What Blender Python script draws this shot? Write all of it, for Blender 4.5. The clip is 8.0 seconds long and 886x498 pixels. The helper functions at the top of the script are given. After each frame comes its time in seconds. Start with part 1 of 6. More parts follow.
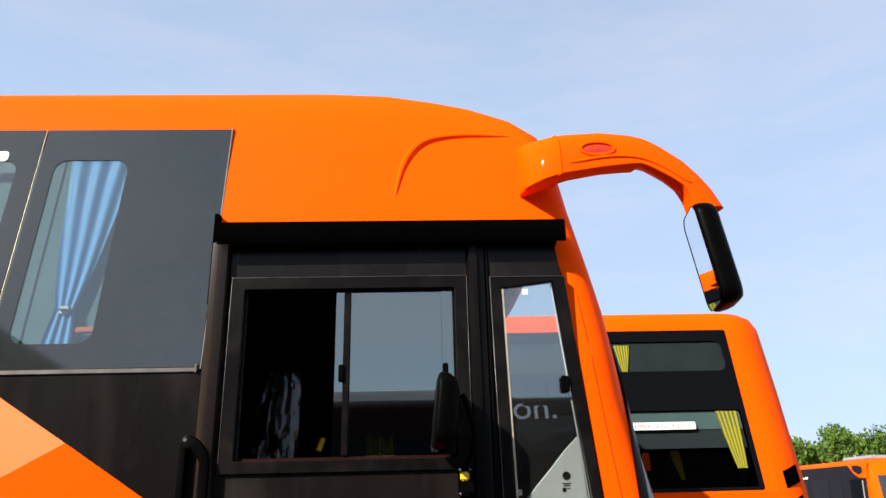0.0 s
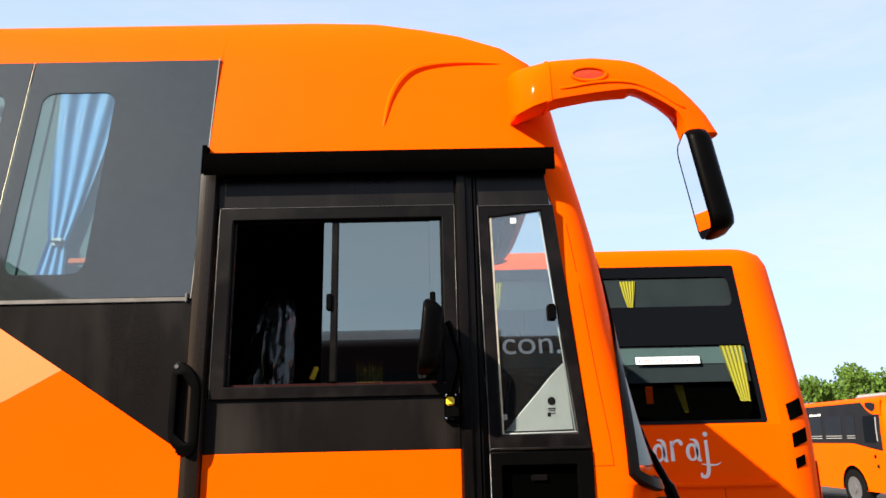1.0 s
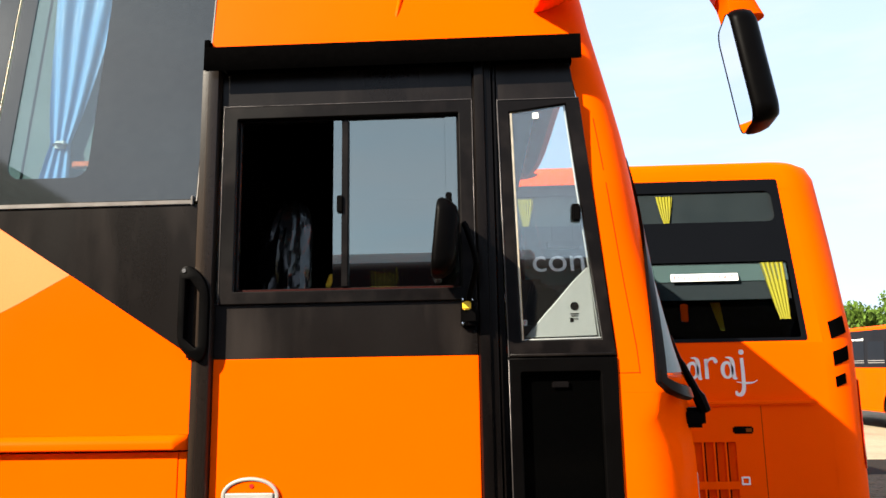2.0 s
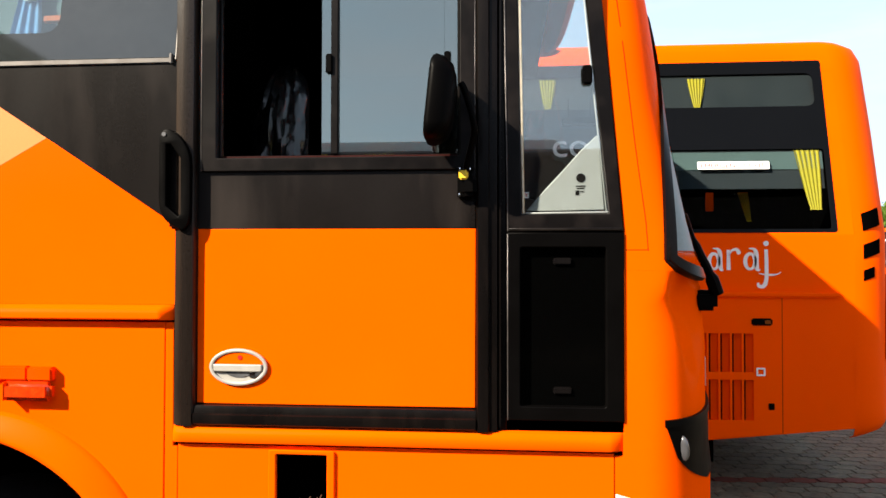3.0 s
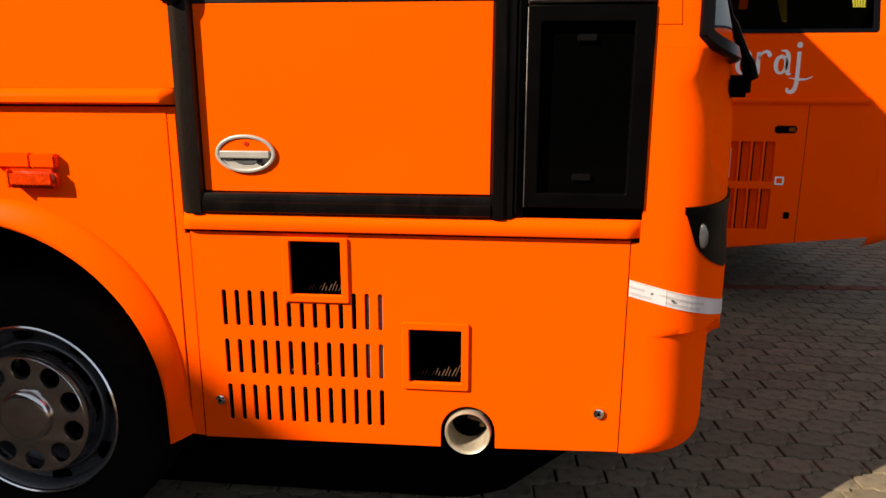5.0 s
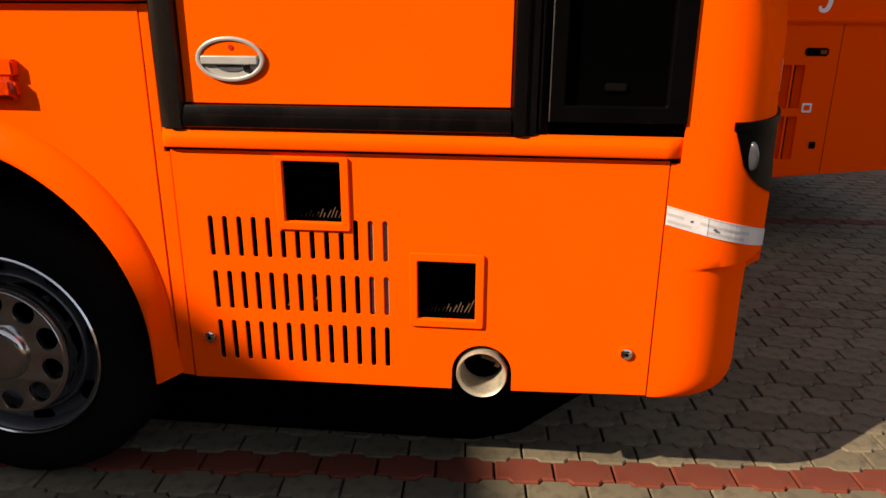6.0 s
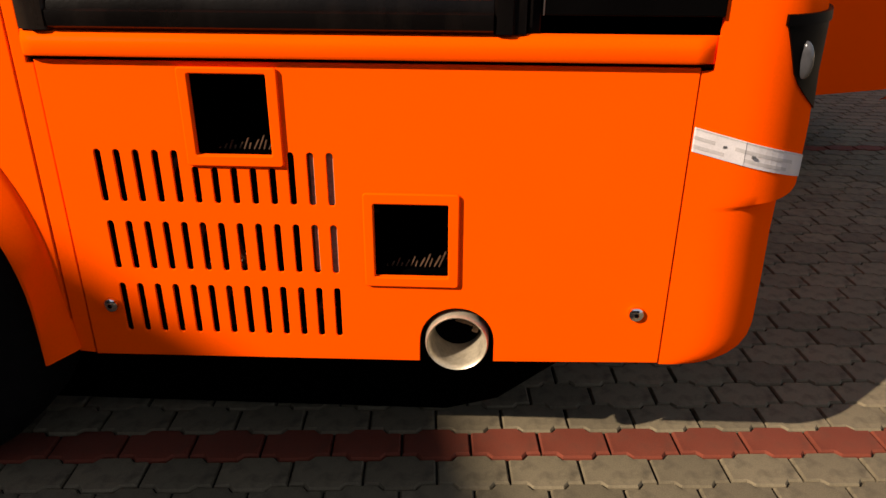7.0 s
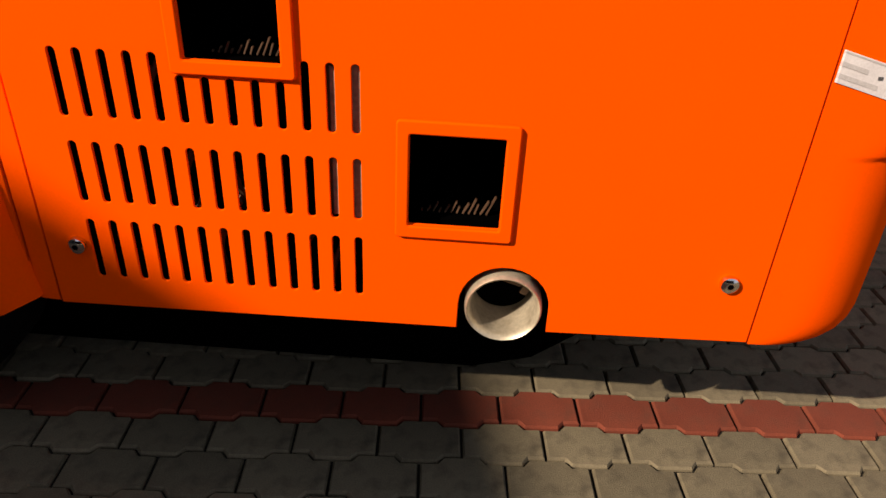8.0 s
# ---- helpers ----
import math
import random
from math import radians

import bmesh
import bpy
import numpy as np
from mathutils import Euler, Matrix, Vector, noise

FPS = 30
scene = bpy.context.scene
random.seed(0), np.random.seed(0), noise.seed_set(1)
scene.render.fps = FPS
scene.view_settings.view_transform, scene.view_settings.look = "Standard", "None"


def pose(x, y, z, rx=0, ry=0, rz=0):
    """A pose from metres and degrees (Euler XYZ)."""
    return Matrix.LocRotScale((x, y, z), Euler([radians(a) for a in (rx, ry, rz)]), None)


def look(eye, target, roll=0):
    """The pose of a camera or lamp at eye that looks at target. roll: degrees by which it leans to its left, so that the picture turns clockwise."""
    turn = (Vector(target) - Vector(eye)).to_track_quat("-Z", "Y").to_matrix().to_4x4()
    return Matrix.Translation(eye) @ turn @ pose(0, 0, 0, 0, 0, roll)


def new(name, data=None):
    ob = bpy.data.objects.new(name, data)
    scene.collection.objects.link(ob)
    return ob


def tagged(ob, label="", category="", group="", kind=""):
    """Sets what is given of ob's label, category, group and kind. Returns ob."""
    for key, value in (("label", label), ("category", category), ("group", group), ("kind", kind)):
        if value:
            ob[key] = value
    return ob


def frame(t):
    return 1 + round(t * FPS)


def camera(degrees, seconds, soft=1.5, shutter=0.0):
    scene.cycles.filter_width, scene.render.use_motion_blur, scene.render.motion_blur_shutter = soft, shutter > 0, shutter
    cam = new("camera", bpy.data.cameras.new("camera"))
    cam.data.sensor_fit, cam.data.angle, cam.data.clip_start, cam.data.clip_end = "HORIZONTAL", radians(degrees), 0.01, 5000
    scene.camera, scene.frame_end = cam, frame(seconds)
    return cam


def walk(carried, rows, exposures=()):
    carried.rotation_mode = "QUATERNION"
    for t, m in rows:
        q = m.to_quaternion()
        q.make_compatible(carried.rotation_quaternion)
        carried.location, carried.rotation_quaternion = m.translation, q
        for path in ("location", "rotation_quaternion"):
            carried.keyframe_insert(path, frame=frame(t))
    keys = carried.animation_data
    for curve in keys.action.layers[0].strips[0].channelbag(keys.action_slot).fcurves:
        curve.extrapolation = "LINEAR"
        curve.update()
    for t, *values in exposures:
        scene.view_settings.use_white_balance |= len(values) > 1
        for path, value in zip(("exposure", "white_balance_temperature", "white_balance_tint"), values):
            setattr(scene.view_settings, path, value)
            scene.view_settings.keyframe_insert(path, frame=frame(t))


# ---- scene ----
cam = camera(63.8, 8.0)
PATH = [
    (0, (0.125, 0.051, 1.67), (0.199, 1.932, 2.346), -1.4),
    (0.5, (0.153, 0.056, 1.655), (0.232, 1.957, 2.271), -1.5),
    (1, (0.223, 0.071, 1.63), (0.243, 2.001, 2.154), -1.3),
    (1.2, (0.227, 0.075, 1.619), (0.235, 2.015, 2.106), -1.4),
    (2.3, (0.301, 0.285, 1.56), (0.182, 2.267, 1.799), -0.6),
    (2.5, (0.31, 0.323, 1.549), (0.183, 2.312, 1.716), -0.2),
    (3, (0.36, 0.363, 1.521), (0.189, 2.355, 1.558), 0.1),
    (3.5, (0.368, 0.385, 1.5), (0.187, 2.375, 1.417), 0.4),
    (4, (0.356, 0.412, 1.472), (0.155, 2.393, 1.28), 0.3),
    (4.5, (0.344, 0.42, 1.439), (0.132, 2.381, 1.105), 0.3),
    (5, (0.348, 0.435, 1.416), (0.15, 2.373, 0.963), 0.1),
    (5.2, (0.355, 0.447, 1.407), (0.156, 2.373, 0.907), -0.1),
    (6.3, (0.265, 0.706, 1.305), (0.09, 2.577, 0.623), 0.9),
    (6.5, (0.25, 0.758, 1.286), (0.122, 2.616, 0.557), 0.6),
    (7, (0.257, 0.985, 1.227), (0.18, 2.817, 0.427), 0.4),
    (7.5, (0.248, 1.152, 1.175), (0.17, 2.966, 0.337), 1.2),
    (8, (0.164, 1.262, 1.15), (0.103, 2.987, 0.14), 2.9),
]
EXPOSURES = [(0.0, 1.12, 6500, 10), (1.0, 1.42, 6700, 8), (2.5, 1.67, 7000, 8), (3.5, 1.45, 7100, 10), (4.5, 1.08, 7400, 12), (5.2, 0.88, 7500, 13), (6.3, 0.68, 7600, 14), (7.0, 0.56, 7600, 15), (8.0, 0.47, 7600, 15)]
walk(cam, [(t, look(eye, target, roll)) for t, eye, target, roll in PATH], EXPOSURES)

# ---- world, sun, exposure ----
SUN_WAY = Vector((1.13, 0.93, -1.0)).normalized()      # the way the sunlight travels
sun_data = bpy.data.lights.new("sun", "SUN")
sun_data.energy, sun_data.angle, sun_data.color = 5.0, radians(0.53), (1.0, 0.93, 0.82)
sun = new("sun", sun_data)
sun.matrix_basis = look((-14, -9.3, 10), (0, 0, 0))
sun.rotation_euler = SUN_WAY.to_track_quat("-Z", "Y").to_euler()

world = bpy.data.worlds.new("sky")
scene.world = world
world.use_nodes = True
wn, wl = world.node_tree.nodes, world.node_tree.links
wn.clear()
w_out, w_bg = wn.new("ShaderNodeOutputWorld"), wn.new("ShaderNodeBackground")
w_sky = wn.new("ShaderNodeTexSky")
w_sky.sky_type, w_sky.sun_disc = "NISHITA", False
w_sky.sun_elevation = math.asin(-SUN_WAY.z)
w_sky.sun_rotation = math.atan2(-SUN_WAY.x, -SUN_WAY.y)
w_sky.dust_density, w_sky.air_density = 1.6, 1.0
w_co, w_map, w_noise, w_ramp, w_mix = (wn.new("ShaderNodeTexCoord"), wn.new("ShaderNodeMapping"), wn.new("ShaderNodeTexNoise"),
                                       wn.new("ShaderNodeValToRGB"), wn.new("ShaderNodeMixRGB"))
w_map.inputs["Scale"].default_value = (1.3, 1.3, 3.2)
w_noise.inputs["Scale"].default_value, w_noise.inputs["Detail"].default_value = 1.7, 7
w_ramp.color_ramp.elements[0].position, w_ramp.color_ramp.elements[0].color = 0.36, (0.86, 0.86, 0.86, 1)
w_ramp.color_ramp.elements[1].position, w_ramp.color_ramp.elements[1].color = 0.72, (0.95, 0.95, 0.95, 1)
w_mix.inputs[2].default_value = (2.2, 2.84, 3.9, 1)
w_bg.inputs["Strength"].default_value = 0.132
w_sep, w_zen, w_mul = wn.new("ShaderNodeSeparateXYZ"), wn.new("ShaderNodeValToRGB"), wn.new("ShaderNodeVectorMath")
w_zen.color_ramp.interpolation = "B_SPLINE"
for k, (at_z, value) in enumerate(((0.0, 1.0), (0.30, 0.88), (0.62, 0.80), (1.0, 0.46))):
    stop = w_zen.color_ramp.elements[0] if k == 0 else w_zen.color_ramp.elements.new(at_z) if k < 3 else w_zen.color_ramp.elements[-1]
    stop.position, stop.color = at_z, (value, value, value, 1)
w_map2, w_n2, w_r2, w_cl = wn.new("ShaderNodeMapping"), wn.new("ShaderNodeTexNoise"), wn.new("ShaderNodeValToRGB"), wn.new("ShaderNodeMixRGB")
w_map2.inputs["Scale"].default_value, w_map2.inputs["Rotation"].default_value = (1.0, 1.6, 5.0), (0.5, 0.35, 0)
w_n2.inputs["Scale"].default_value, w_n2.inputs["Detail"].default_value, w_n2.inputs["Roughness"].default_value = 1.6, 9, 0.62
w_r2.color_ramp.elements[0].position, w_r2.color_ramp.elements[0].color = 0.40, (0, 0, 0, 1)
w_r2.color_ramp.elements[1].position, w_r2.color_ramp.elements[1].color = 0.72, (0.75, 0.75, 0.75, 1)
w_cl.inputs[2].default_value = (2.95, 3.15, 3.95, 1)    # thin high cloud
w_mul.operation = "SCALE"                               # a clear sky is deepest overhead
for a, b in ((w_co.outputs["Generated"], w_map.inputs["Vector"]), (w_map.outputs["Vector"], w_noise.inputs["Vector"]),
             (w_noise.outputs["Fac"], w_ramp.inputs["Fac"]), (w_ramp.outputs["Color"], w_mix.inputs[0]),
             (w_sky.outputs["Color"], w_mix.inputs[1]), (w_co.outputs["Generated"], w_sep.inputs[0]), (w_sep.outputs["Z"], w_zen.inputs["Fac"]), (w_map2.outputs["Vector"], w_n2.inputs["Vector"]), (w_co.outputs["Generated"], w_map2.inputs["Vector"]), (w_n2.outputs["Fac"], w_r2.inputs["Fac"]),
             (w_r2.outputs["Color"], w_cl.inputs[0]), (w_mix.outputs["Color"], w_cl.inputs[1]), (w_cl.outputs["Color"], w_mul.inputs[0]),
             (w_zen.outputs["Color"], w_mul.inputs["Scale"]), (w_mul.outputs[0], w_bg.inputs["Color"]), (w_bg.outputs["Background"], w_out.inputs["Surface"])):
    wl.new(a, b)


# ---- materials ----
def material(name, colour, rough=0.5, metal=0.0, vary=0.12, scale=6.0, grain=60.0, bump=0.0, coat=0.0, dirt=None, dirt_amount=0.0, spec=0.5, per_object=0.0, streak=1.0):
    """A procedural surface: base colour with large and fine variation, patches of dirt, and a fine relief."""
    m = bpy.data.materials.new(name)
    m.use_nodes = True
    n, l = m.node_tree.nodes, m.node_tree.links
    p = n["Principled BSDF"]
    co, mp = n.new("ShaderNodeTexCoord"), n.new("ShaderNodeMapping")
    mp.inputs["Scale"].default_value = (1, 1, 1.0 / streak)
    l.new(co.outputs["Object"], mp.inputs["Vector"])
    big, fine = n.new("ShaderNodeTexNoise"), n.new("ShaderNodeTexNoise")
    big.inputs["Scale"].default_value, big.inputs["Detail"].default_value = scale, 5
    fine.inputs["Scale"].default_value, fine.inputs["Detail"].default_value = grain, 3
    l.new(mp.outputs["Vector"], big.inputs["Vector"])
    l.new(co.outputs["Object"], fine.inputs["Vector"])
    add = n.new("ShaderNodeMath")
    add.operation = "ADD"
    l.new(big.outputs["Fac"], add.inputs[0])
    l.new(fine.outputs["Fac"], add.inputs[1])
    rng = n.new("ShaderNodeMapRange")
    rng.inputs["From Min"].default_value, rng.inputs["From Max"].default_value = 0.6, 1.4
    rng.inputs["To Min"].default_value, rng.inputs["To Max"].default_value = 1 - vary, 1 + vary
    l.new(add.outputs[0], rng.inputs["Value"])
    mul = n.new("ShaderNodeVectorMath")
    mul.operation = "SCALE"
    mul.inputs[0].default_value = colour
    l.new(rng.outputs["Result"], mul.inputs["Scale"])
    last = mul.outputs["Vector"]
    if per_object:
        info, r2, m2 = n.new("ShaderNodeObjectInfo"), n.new("ShaderNodeMapRange"), n.new("ShaderNodeVectorMath")
        r2.inputs["To Min"].default_value, r2.inputs["To Max"].default_value = 1 - per_object, 1 + per_object
        geo, plus = n.new("ShaderNodeNewGeometry"), n.new("ShaderNodeMath")
        plus.operation = "ADD"
        l.new(info.outputs["Random"], plus.inputs[0])
        l.new(geo.outputs["Random Per Island"], plus.inputs[1])
        frac = n.new("ShaderNodeMath")
        frac.operation = "FRACT"
        l.new(plus.outputs[0], frac.inputs[0])
        m2.operation = "SCALE"
        l.new(frac.outputs[0], r2.inputs["Value"])
        l.new(last, m2.inputs[0])
        l.new(r2.outputs["Result"], m2.inputs["Scale"])
        last = m2.outputs["Vector"]
    if dirt:
        patch, ramp, mix = n.new("ShaderNodeTexNoise"), n.new("ShaderNodeMapRange"), n.new("ShaderNodeMixRGB")
        patch.inputs["Scale"].default_value, patch.inputs["Detail"].default_value = scale * 2.3, 8
        l.new(mp.outputs["Vector"], patch.inputs["Vector"])
        ramp.inputs["From Min"].default_value, ramp.inputs["From Max"].default_value = 0.48, 0.75
        ramp.inputs["To Max"].default_value = dirt_amount
        l.new(patch.outputs["Fac"], ramp.inputs["Value"])
        mix.inputs[2].default_value = (*dirt, 1)
        l.new(ramp.outputs["Result"], mix.inputs[0])
        l.new(last, mix.inputs[1])
        last = mix.outputs["Color"]
    l.new(last, p.inputs["Base Color"])
    rr = n.new("ShaderNodeMapRange")
    rr.inputs["From Min"].default_value, rr.inputs["From Max"].default_value = 0.3, 0.7
    rr.inputs["To Min"].default_value, rr.inputs["To Max"].default_value = max(0.02, rough * 0.82), min(1, rough * 1.2)
    l.new(big.outputs["Fac"], rr.inputs["Value"])
    l.new(rr.outputs["Result"], p.inputs["Roughness"])
    p.inputs["Metallic"].default_value, p.inputs["Specular IOR Level"].default_value = metal, spec
    p.inputs["Coat Weight"].default_value, p.inputs["Coat Roughness"].default_value = coat, 0.08
    if bump:
        b = n.new("ShaderNodeBump")
        b.inputs["Strength"].default_value, b.inputs["Distance"].default_value = 0.6, bump
        l.new(fine.outputs["Fac"], b.inputs["Height"])
        l.new(b.outputs["Normal"], p.inputs["Normal"])
    return m


def glass(name, tint, mirror, rough=0.01, ior=1.5, dust=0.0, sheen=(0.94, 0.97, 0.94)):
    """A pane: tinted, lets light through, and reflects its surroundings."""
    m = bpy.data.materials.new(name)
    m.use_nodes = True
    n, l = m.node_tree.nodes, m.node_tree.links
    n.clear()
    out, mix, tr, gl = n.new("ShaderNodeOutputMaterial"), n.new("ShaderNodeMixShader"), n.new("ShaderNodeBsdfTransparent"), n.new("ShaderNodeBsdfGlossy")
    lw, pw, ml, mx = n.new("ShaderNodeLayerWeight"), n.new("ShaderNodeMath"), n.new("ShaderNodeMath"), n.new("ShaderNodeMath")
    f0 = ((ior - 1) / (ior + 1)) ** 2
    pw.operation, pw.inputs[1].default_value = "POWER", 5.0
    ml.operation, ml.inputs[1].default_value = "MULTIPLY", min(1.0, f0 / 0.04)
    mx.operation = "ADD"
    mx.inputs[1].default_value, mx.use_clamp = mirror + f0, True
    l.new(lw.outputs["Facing"], pw.inputs[0])
    l.new(pw.outputs[0], ml.inputs[0])
    l.new(ml.outputs[0], mx.inputs[0])
    tr.inputs["Color"].default_value = (*tint, 1)
    gl.inputs["Roughness"].default_value, gl.inputs["Color"].default_value = rough, (*sheen, 1)
    l.new(mx.outputs[0], mix.inputs[0])
    l.new(tr.outputs[0], mix.inputs[1])
    l.new(gl.outputs[0], mix.inputs[2])
    last = mix.outputs[0]
    if dust:
        di, no, sc, mx2, co = n.new("ShaderNodeBsdfDiffuse"), n.new("ShaderNodeTexNoise"), n.new("ShaderNodeMath"), n.new("ShaderNodeMixShader"), n.new("ShaderNodeTexCoord")
        di.inputs["Color"].default_value = (0.62, 0.6, 0.56, 1)
        no.inputs["Scale"].default_value, no.inputs["Detail"].default_value = 5, 6
        sc.operation, sc.inputs[1].default_value = "MULTIPLY", 2 * dust
        l.new(co.outputs["Object"], no.inputs["Vector"])
        l.new(no.outputs["Fac"], sc.inputs[0])
        l.new(sc.outputs[0], mx2.inputs[0])
        l.new(last, mx2.inputs[1])
        l.new(di.outputs[0], mx2.inputs[2])
        last = mx2.outputs[0]
    l.new(last, out.inputs["Surface"])
    return m


ORANGE = material("orange_paint", (0.96, 0.080, 0.0004), 0.5, vary=0.05, scale=1.6, grain=220, bump=0.0002, dirt=(0.90, 0.095, 0.0004), dirt_amount=0.2, spec=0.02)
GLOSS_ORANGE = material("gloss_orange_paint", (0.95, 0.078, 0.0004), 0.42, vary=0.05, scale=2, grain=150, coat=0.08, spec=0.0)
MASK = material("front_mask_paint", (0.96, 0.080, 0.0004), 0.48, vary=0.05, scale=1.6, grain=220, bump=0.0002, dirt=(0.90, 0.095, 0.0004), dirt_amount=0.2, coat=0.03, spec=0.0)
PEACH = material("peach_paint", (0.82, 0.20, 0.06), 0.5, vary=0.06, scale=2, grain=200, spec=0.16)
BLACK = material("satin_black_paint", (0.0055, 0.0042, 0.0038), 0.30, vary=0.22, scale=3, grain=120, bump=0.0002, dirt=(0.034, 0.027, 0.024), dirt_amount=0.5, streak=4, spec=0.15)
RUBBER = material("black_rubber", (0.0028, 0.0021, 0.0020), 0.30, vary=0.25, scale=8, grain=150, bump=0.0004, dirt=(0.030, 0.020, 0.016), dirt_amount=0.14, streak=4, spec=0.10)
BRONZE = material("dusty_bronze_strip", (0.010, 0.0066, 0.0052), 0.32, vary=0.3, scale=7, grain=150, bump=0.0004, dirt=(0.11, 0.066, 0.038), dirt_amount=0.26, streak=14, spec=0.2)
DULL = material("dull_aluminium_trim", (0.12, 0.108, 0.10), 0.4, metal=0.3, vary=0.2, scale=12, grain=140, dirt=(0.10, 0.08, 0.065), dirt_amount=0.45)
TRIM = material("black_metal_trim", (0.0032, 0.0025, 0.0025), 0.36, metal=0.0, vary=0.2, scale=5, grain=160, dirt=(0.018, 0.014, 0.013), dirt_amount=0.5, spec=0.09)
# pale grey that paints highlights along the black frames' edges
GLINT = material("frame_edge_highlight", (0.075, 0.066, 0.064), 0.32, metal=0.4, vary=0.35, scale=11, grain=120, dirt=(0.02, 0.016, 0.015), dirt_amount=0.8)
PLASTIC = material("black_plastic", (0.0014, 0.0012, 0.0012), 0.42, vary=0.15, scale=9, grain=300, bump=0.0002, spec=0.025)
# near-black for black parts and for cavities whose shade is in the colour
DARK = material("black_parts_and_shade", (0.0010, 0.0009, 0.0009), 0.9, vary=0.3, scale=4, grain=50, spec=0.0)
BLACKGLASS = material("black_glass", (0.0006, 0.0006, 0.0006), 0.12, vary=0.1, scale=3, grain=60, spec=0.05)
BORDER = material("dark_glass_border", (0.0025, 0.0027, 0.0033), 0.12, vary=0.1, scale=3, grain=60, spec=0.06)
FRIT = material("dark_window_glass", (0.019, 0.022, 0.0225), 0.05, vary=0.2, scale=2, grain=40, spec=0.95)
SILVER = material("silver_plastic", (0.36, 0.34, 0.31), 0.36, metal=0.2, vary=0.08, scale=20, grain=200)
STEEL = material("polished_steel", (0.80, 0.79, 0.78), 0.12, metal=1.0, vary=0.06, scale=9, grain=120, dirt=(0.3, 0.27, 0.24), dirt_amount=0.12)
HUB = material("dulled_chrome", (0.66, 0.64, 0.62), 0.15, metal=1.0, vary=0.10, scale=7, grain=120, dirt=(0.16, 0.13, 0.11), dirt_amount=0.25)
IRON = material("grey_painted_wheel", (0.11, 0.11, 0.118), 0.36, metal=0.4, vary=0.2, scale=9, grain=90)
TYRE = material("tyre_rubber", (0.0045, 0.0042, 0.0042), 0.85, vary=0.25, scale=10, grain=120, bump=0.001, dirt=(0.012, 0.011, 0.009), dirt_amount=0.3, spec=0.05)
PIPE = material("worn_aluminium", (0.56, 0.48, 0.36), 0.42, metal=0.6, vary=0.2, scale=14, grain=160, bump=0.0004, dirt=(0.18, 0.13, 0.08), dirt_amount=0.5)
FIN = material("radiator_fins", (0.085, 0.042, 0.022), 0.6, metal=0.1, vary=0.4, scale=12, grain=120)
GUARD = material("dusty_radiator_guard", (0.20, 0.14, 0.10), 0.8, vary=0.4, scale=18, grain=150, dirt=(0.05, 0.03, 0.02), dirt_amount=0.6)
BRACKET = material("lamp_bracket_paint", (0.80, 0.050, 0.0006), 0.4, vary=0.08, scale=9, grain=120, coat=0.2, spec=0.05)
AMBER = material("orange_lens", (0.50, 0.030, 0.003), 0.2, vary=0.45, scale=45, grain=200, coat=0.5, spec=0.2)
RED = material("red_lens", (0.42, 0.016, 0.006), 0.2, vary=0.2, scale=30, grain=200, coat=0.3, spec=0.3)
WHITE = material("white_vinyl", (0.78, 0.78, 0.77), 0.4, vary=0.05, scale=10, grain=120)
SIGNRED = material("red_lettering", (0.40, 0.018, 0.016), 0.6, vary=0.05, spec=0.03)
GREY = material("grey_lettering", (0.75, 0.77, 0.75), 0.5, vary=0.08)
TAPEGREY = material("grey_tape_row", (0.44, 0.41, 0.41), 0.4, vary=0.2, scale=60, grain=500)
TAPE = material("white_reflective_tape", (0.60, 0.56, 0.57), 0.35, vary=0.14, scale=30, grain=400, bump=0.0004, coat=0.2)
YELLOW = material("yellow_curtain_cloth", (0.50, 0.41, 0.03), 0.8, vary=0.12, scale=12, grain=150)
BLUE = material("blue_curtain_cloth", (0.15, 0.34, 0.62), 0.7, vary=0.12, scale=10, grain=150)
YELLOWTAG = material("yellow_sticker", (0.75, 0.48, 0.02), 0.5, vary=0.15, scale=60)
PALE = material("pale_grey_panel", (0.25, 0.265, 0.26), 0.45, vary=0.12, scale=5, grain=120)
GREYBLIND = material("grey_blind", (0.026, 0.034, 0.040), 0.6, vary=0.1, scale=4, grain=90)
WRAP = material("clear_plastic_wrap", (0.005, 0.005, 0.0055), 0.2, vary=0.5, scale=18, grain=90, spec=0.42)
PAVER = material("grey_concrete_paver", (0.143, 0.116, 0.075), 0.9, vary=0.34, scale=9, grain=320, bump=0.0022, dirt=(0.048, 0.039, 0.028), dirt_amount=0.75, per_object=0.18, spec=0.25)
REDPAVER = material("red_concrete_paver", (0.150, 0.033, 0.018), 0.9, vary=0.34, scale=9, grain=320, bump=0.0022, dirt=(0.08, 0.032, 0.02), dirt_amount=0.5, per_object=0.14, spec=0.25)
SAND = material("sandy_joint", (0.020, 0.017, 0.014), 0.95, vary=0.3, scale=14, grain=180, bump=0.002, spec=0.1)
YARD = material("pale_dusty_ground", (0.33, 0.265, 0.185), 0.95, vary=0.22, scale=0.5, grain=14, bump=0.006, dirt=(0.18, 0.145, 0.105), dirt_amount=0.5, spec=0.1)
LEAF = material("green_leaves", (0.062, 0.110, 0.016), 0.7, vary=0.45, scale=0.8, grain=5, per_object=0.35, spec=0.1)
BARK = material("bark", (0.12, 0.09, 0.06), 0.9, vary=0.3, scale=4, grain=30, bump=0.01)
CLEAR = glass("clear_glass", (0.84, 0.88, 0.88), 0.04)
WINDSCREEN = glass("windscreen_glass", (0.86, 0.9, 0.9), 0.02, 0.01, 1.05)
DUSTY = glass("dusty_quarter_glass", (0.92, 0.95, 0.95), 0.085, 0.02, dust=0.005)
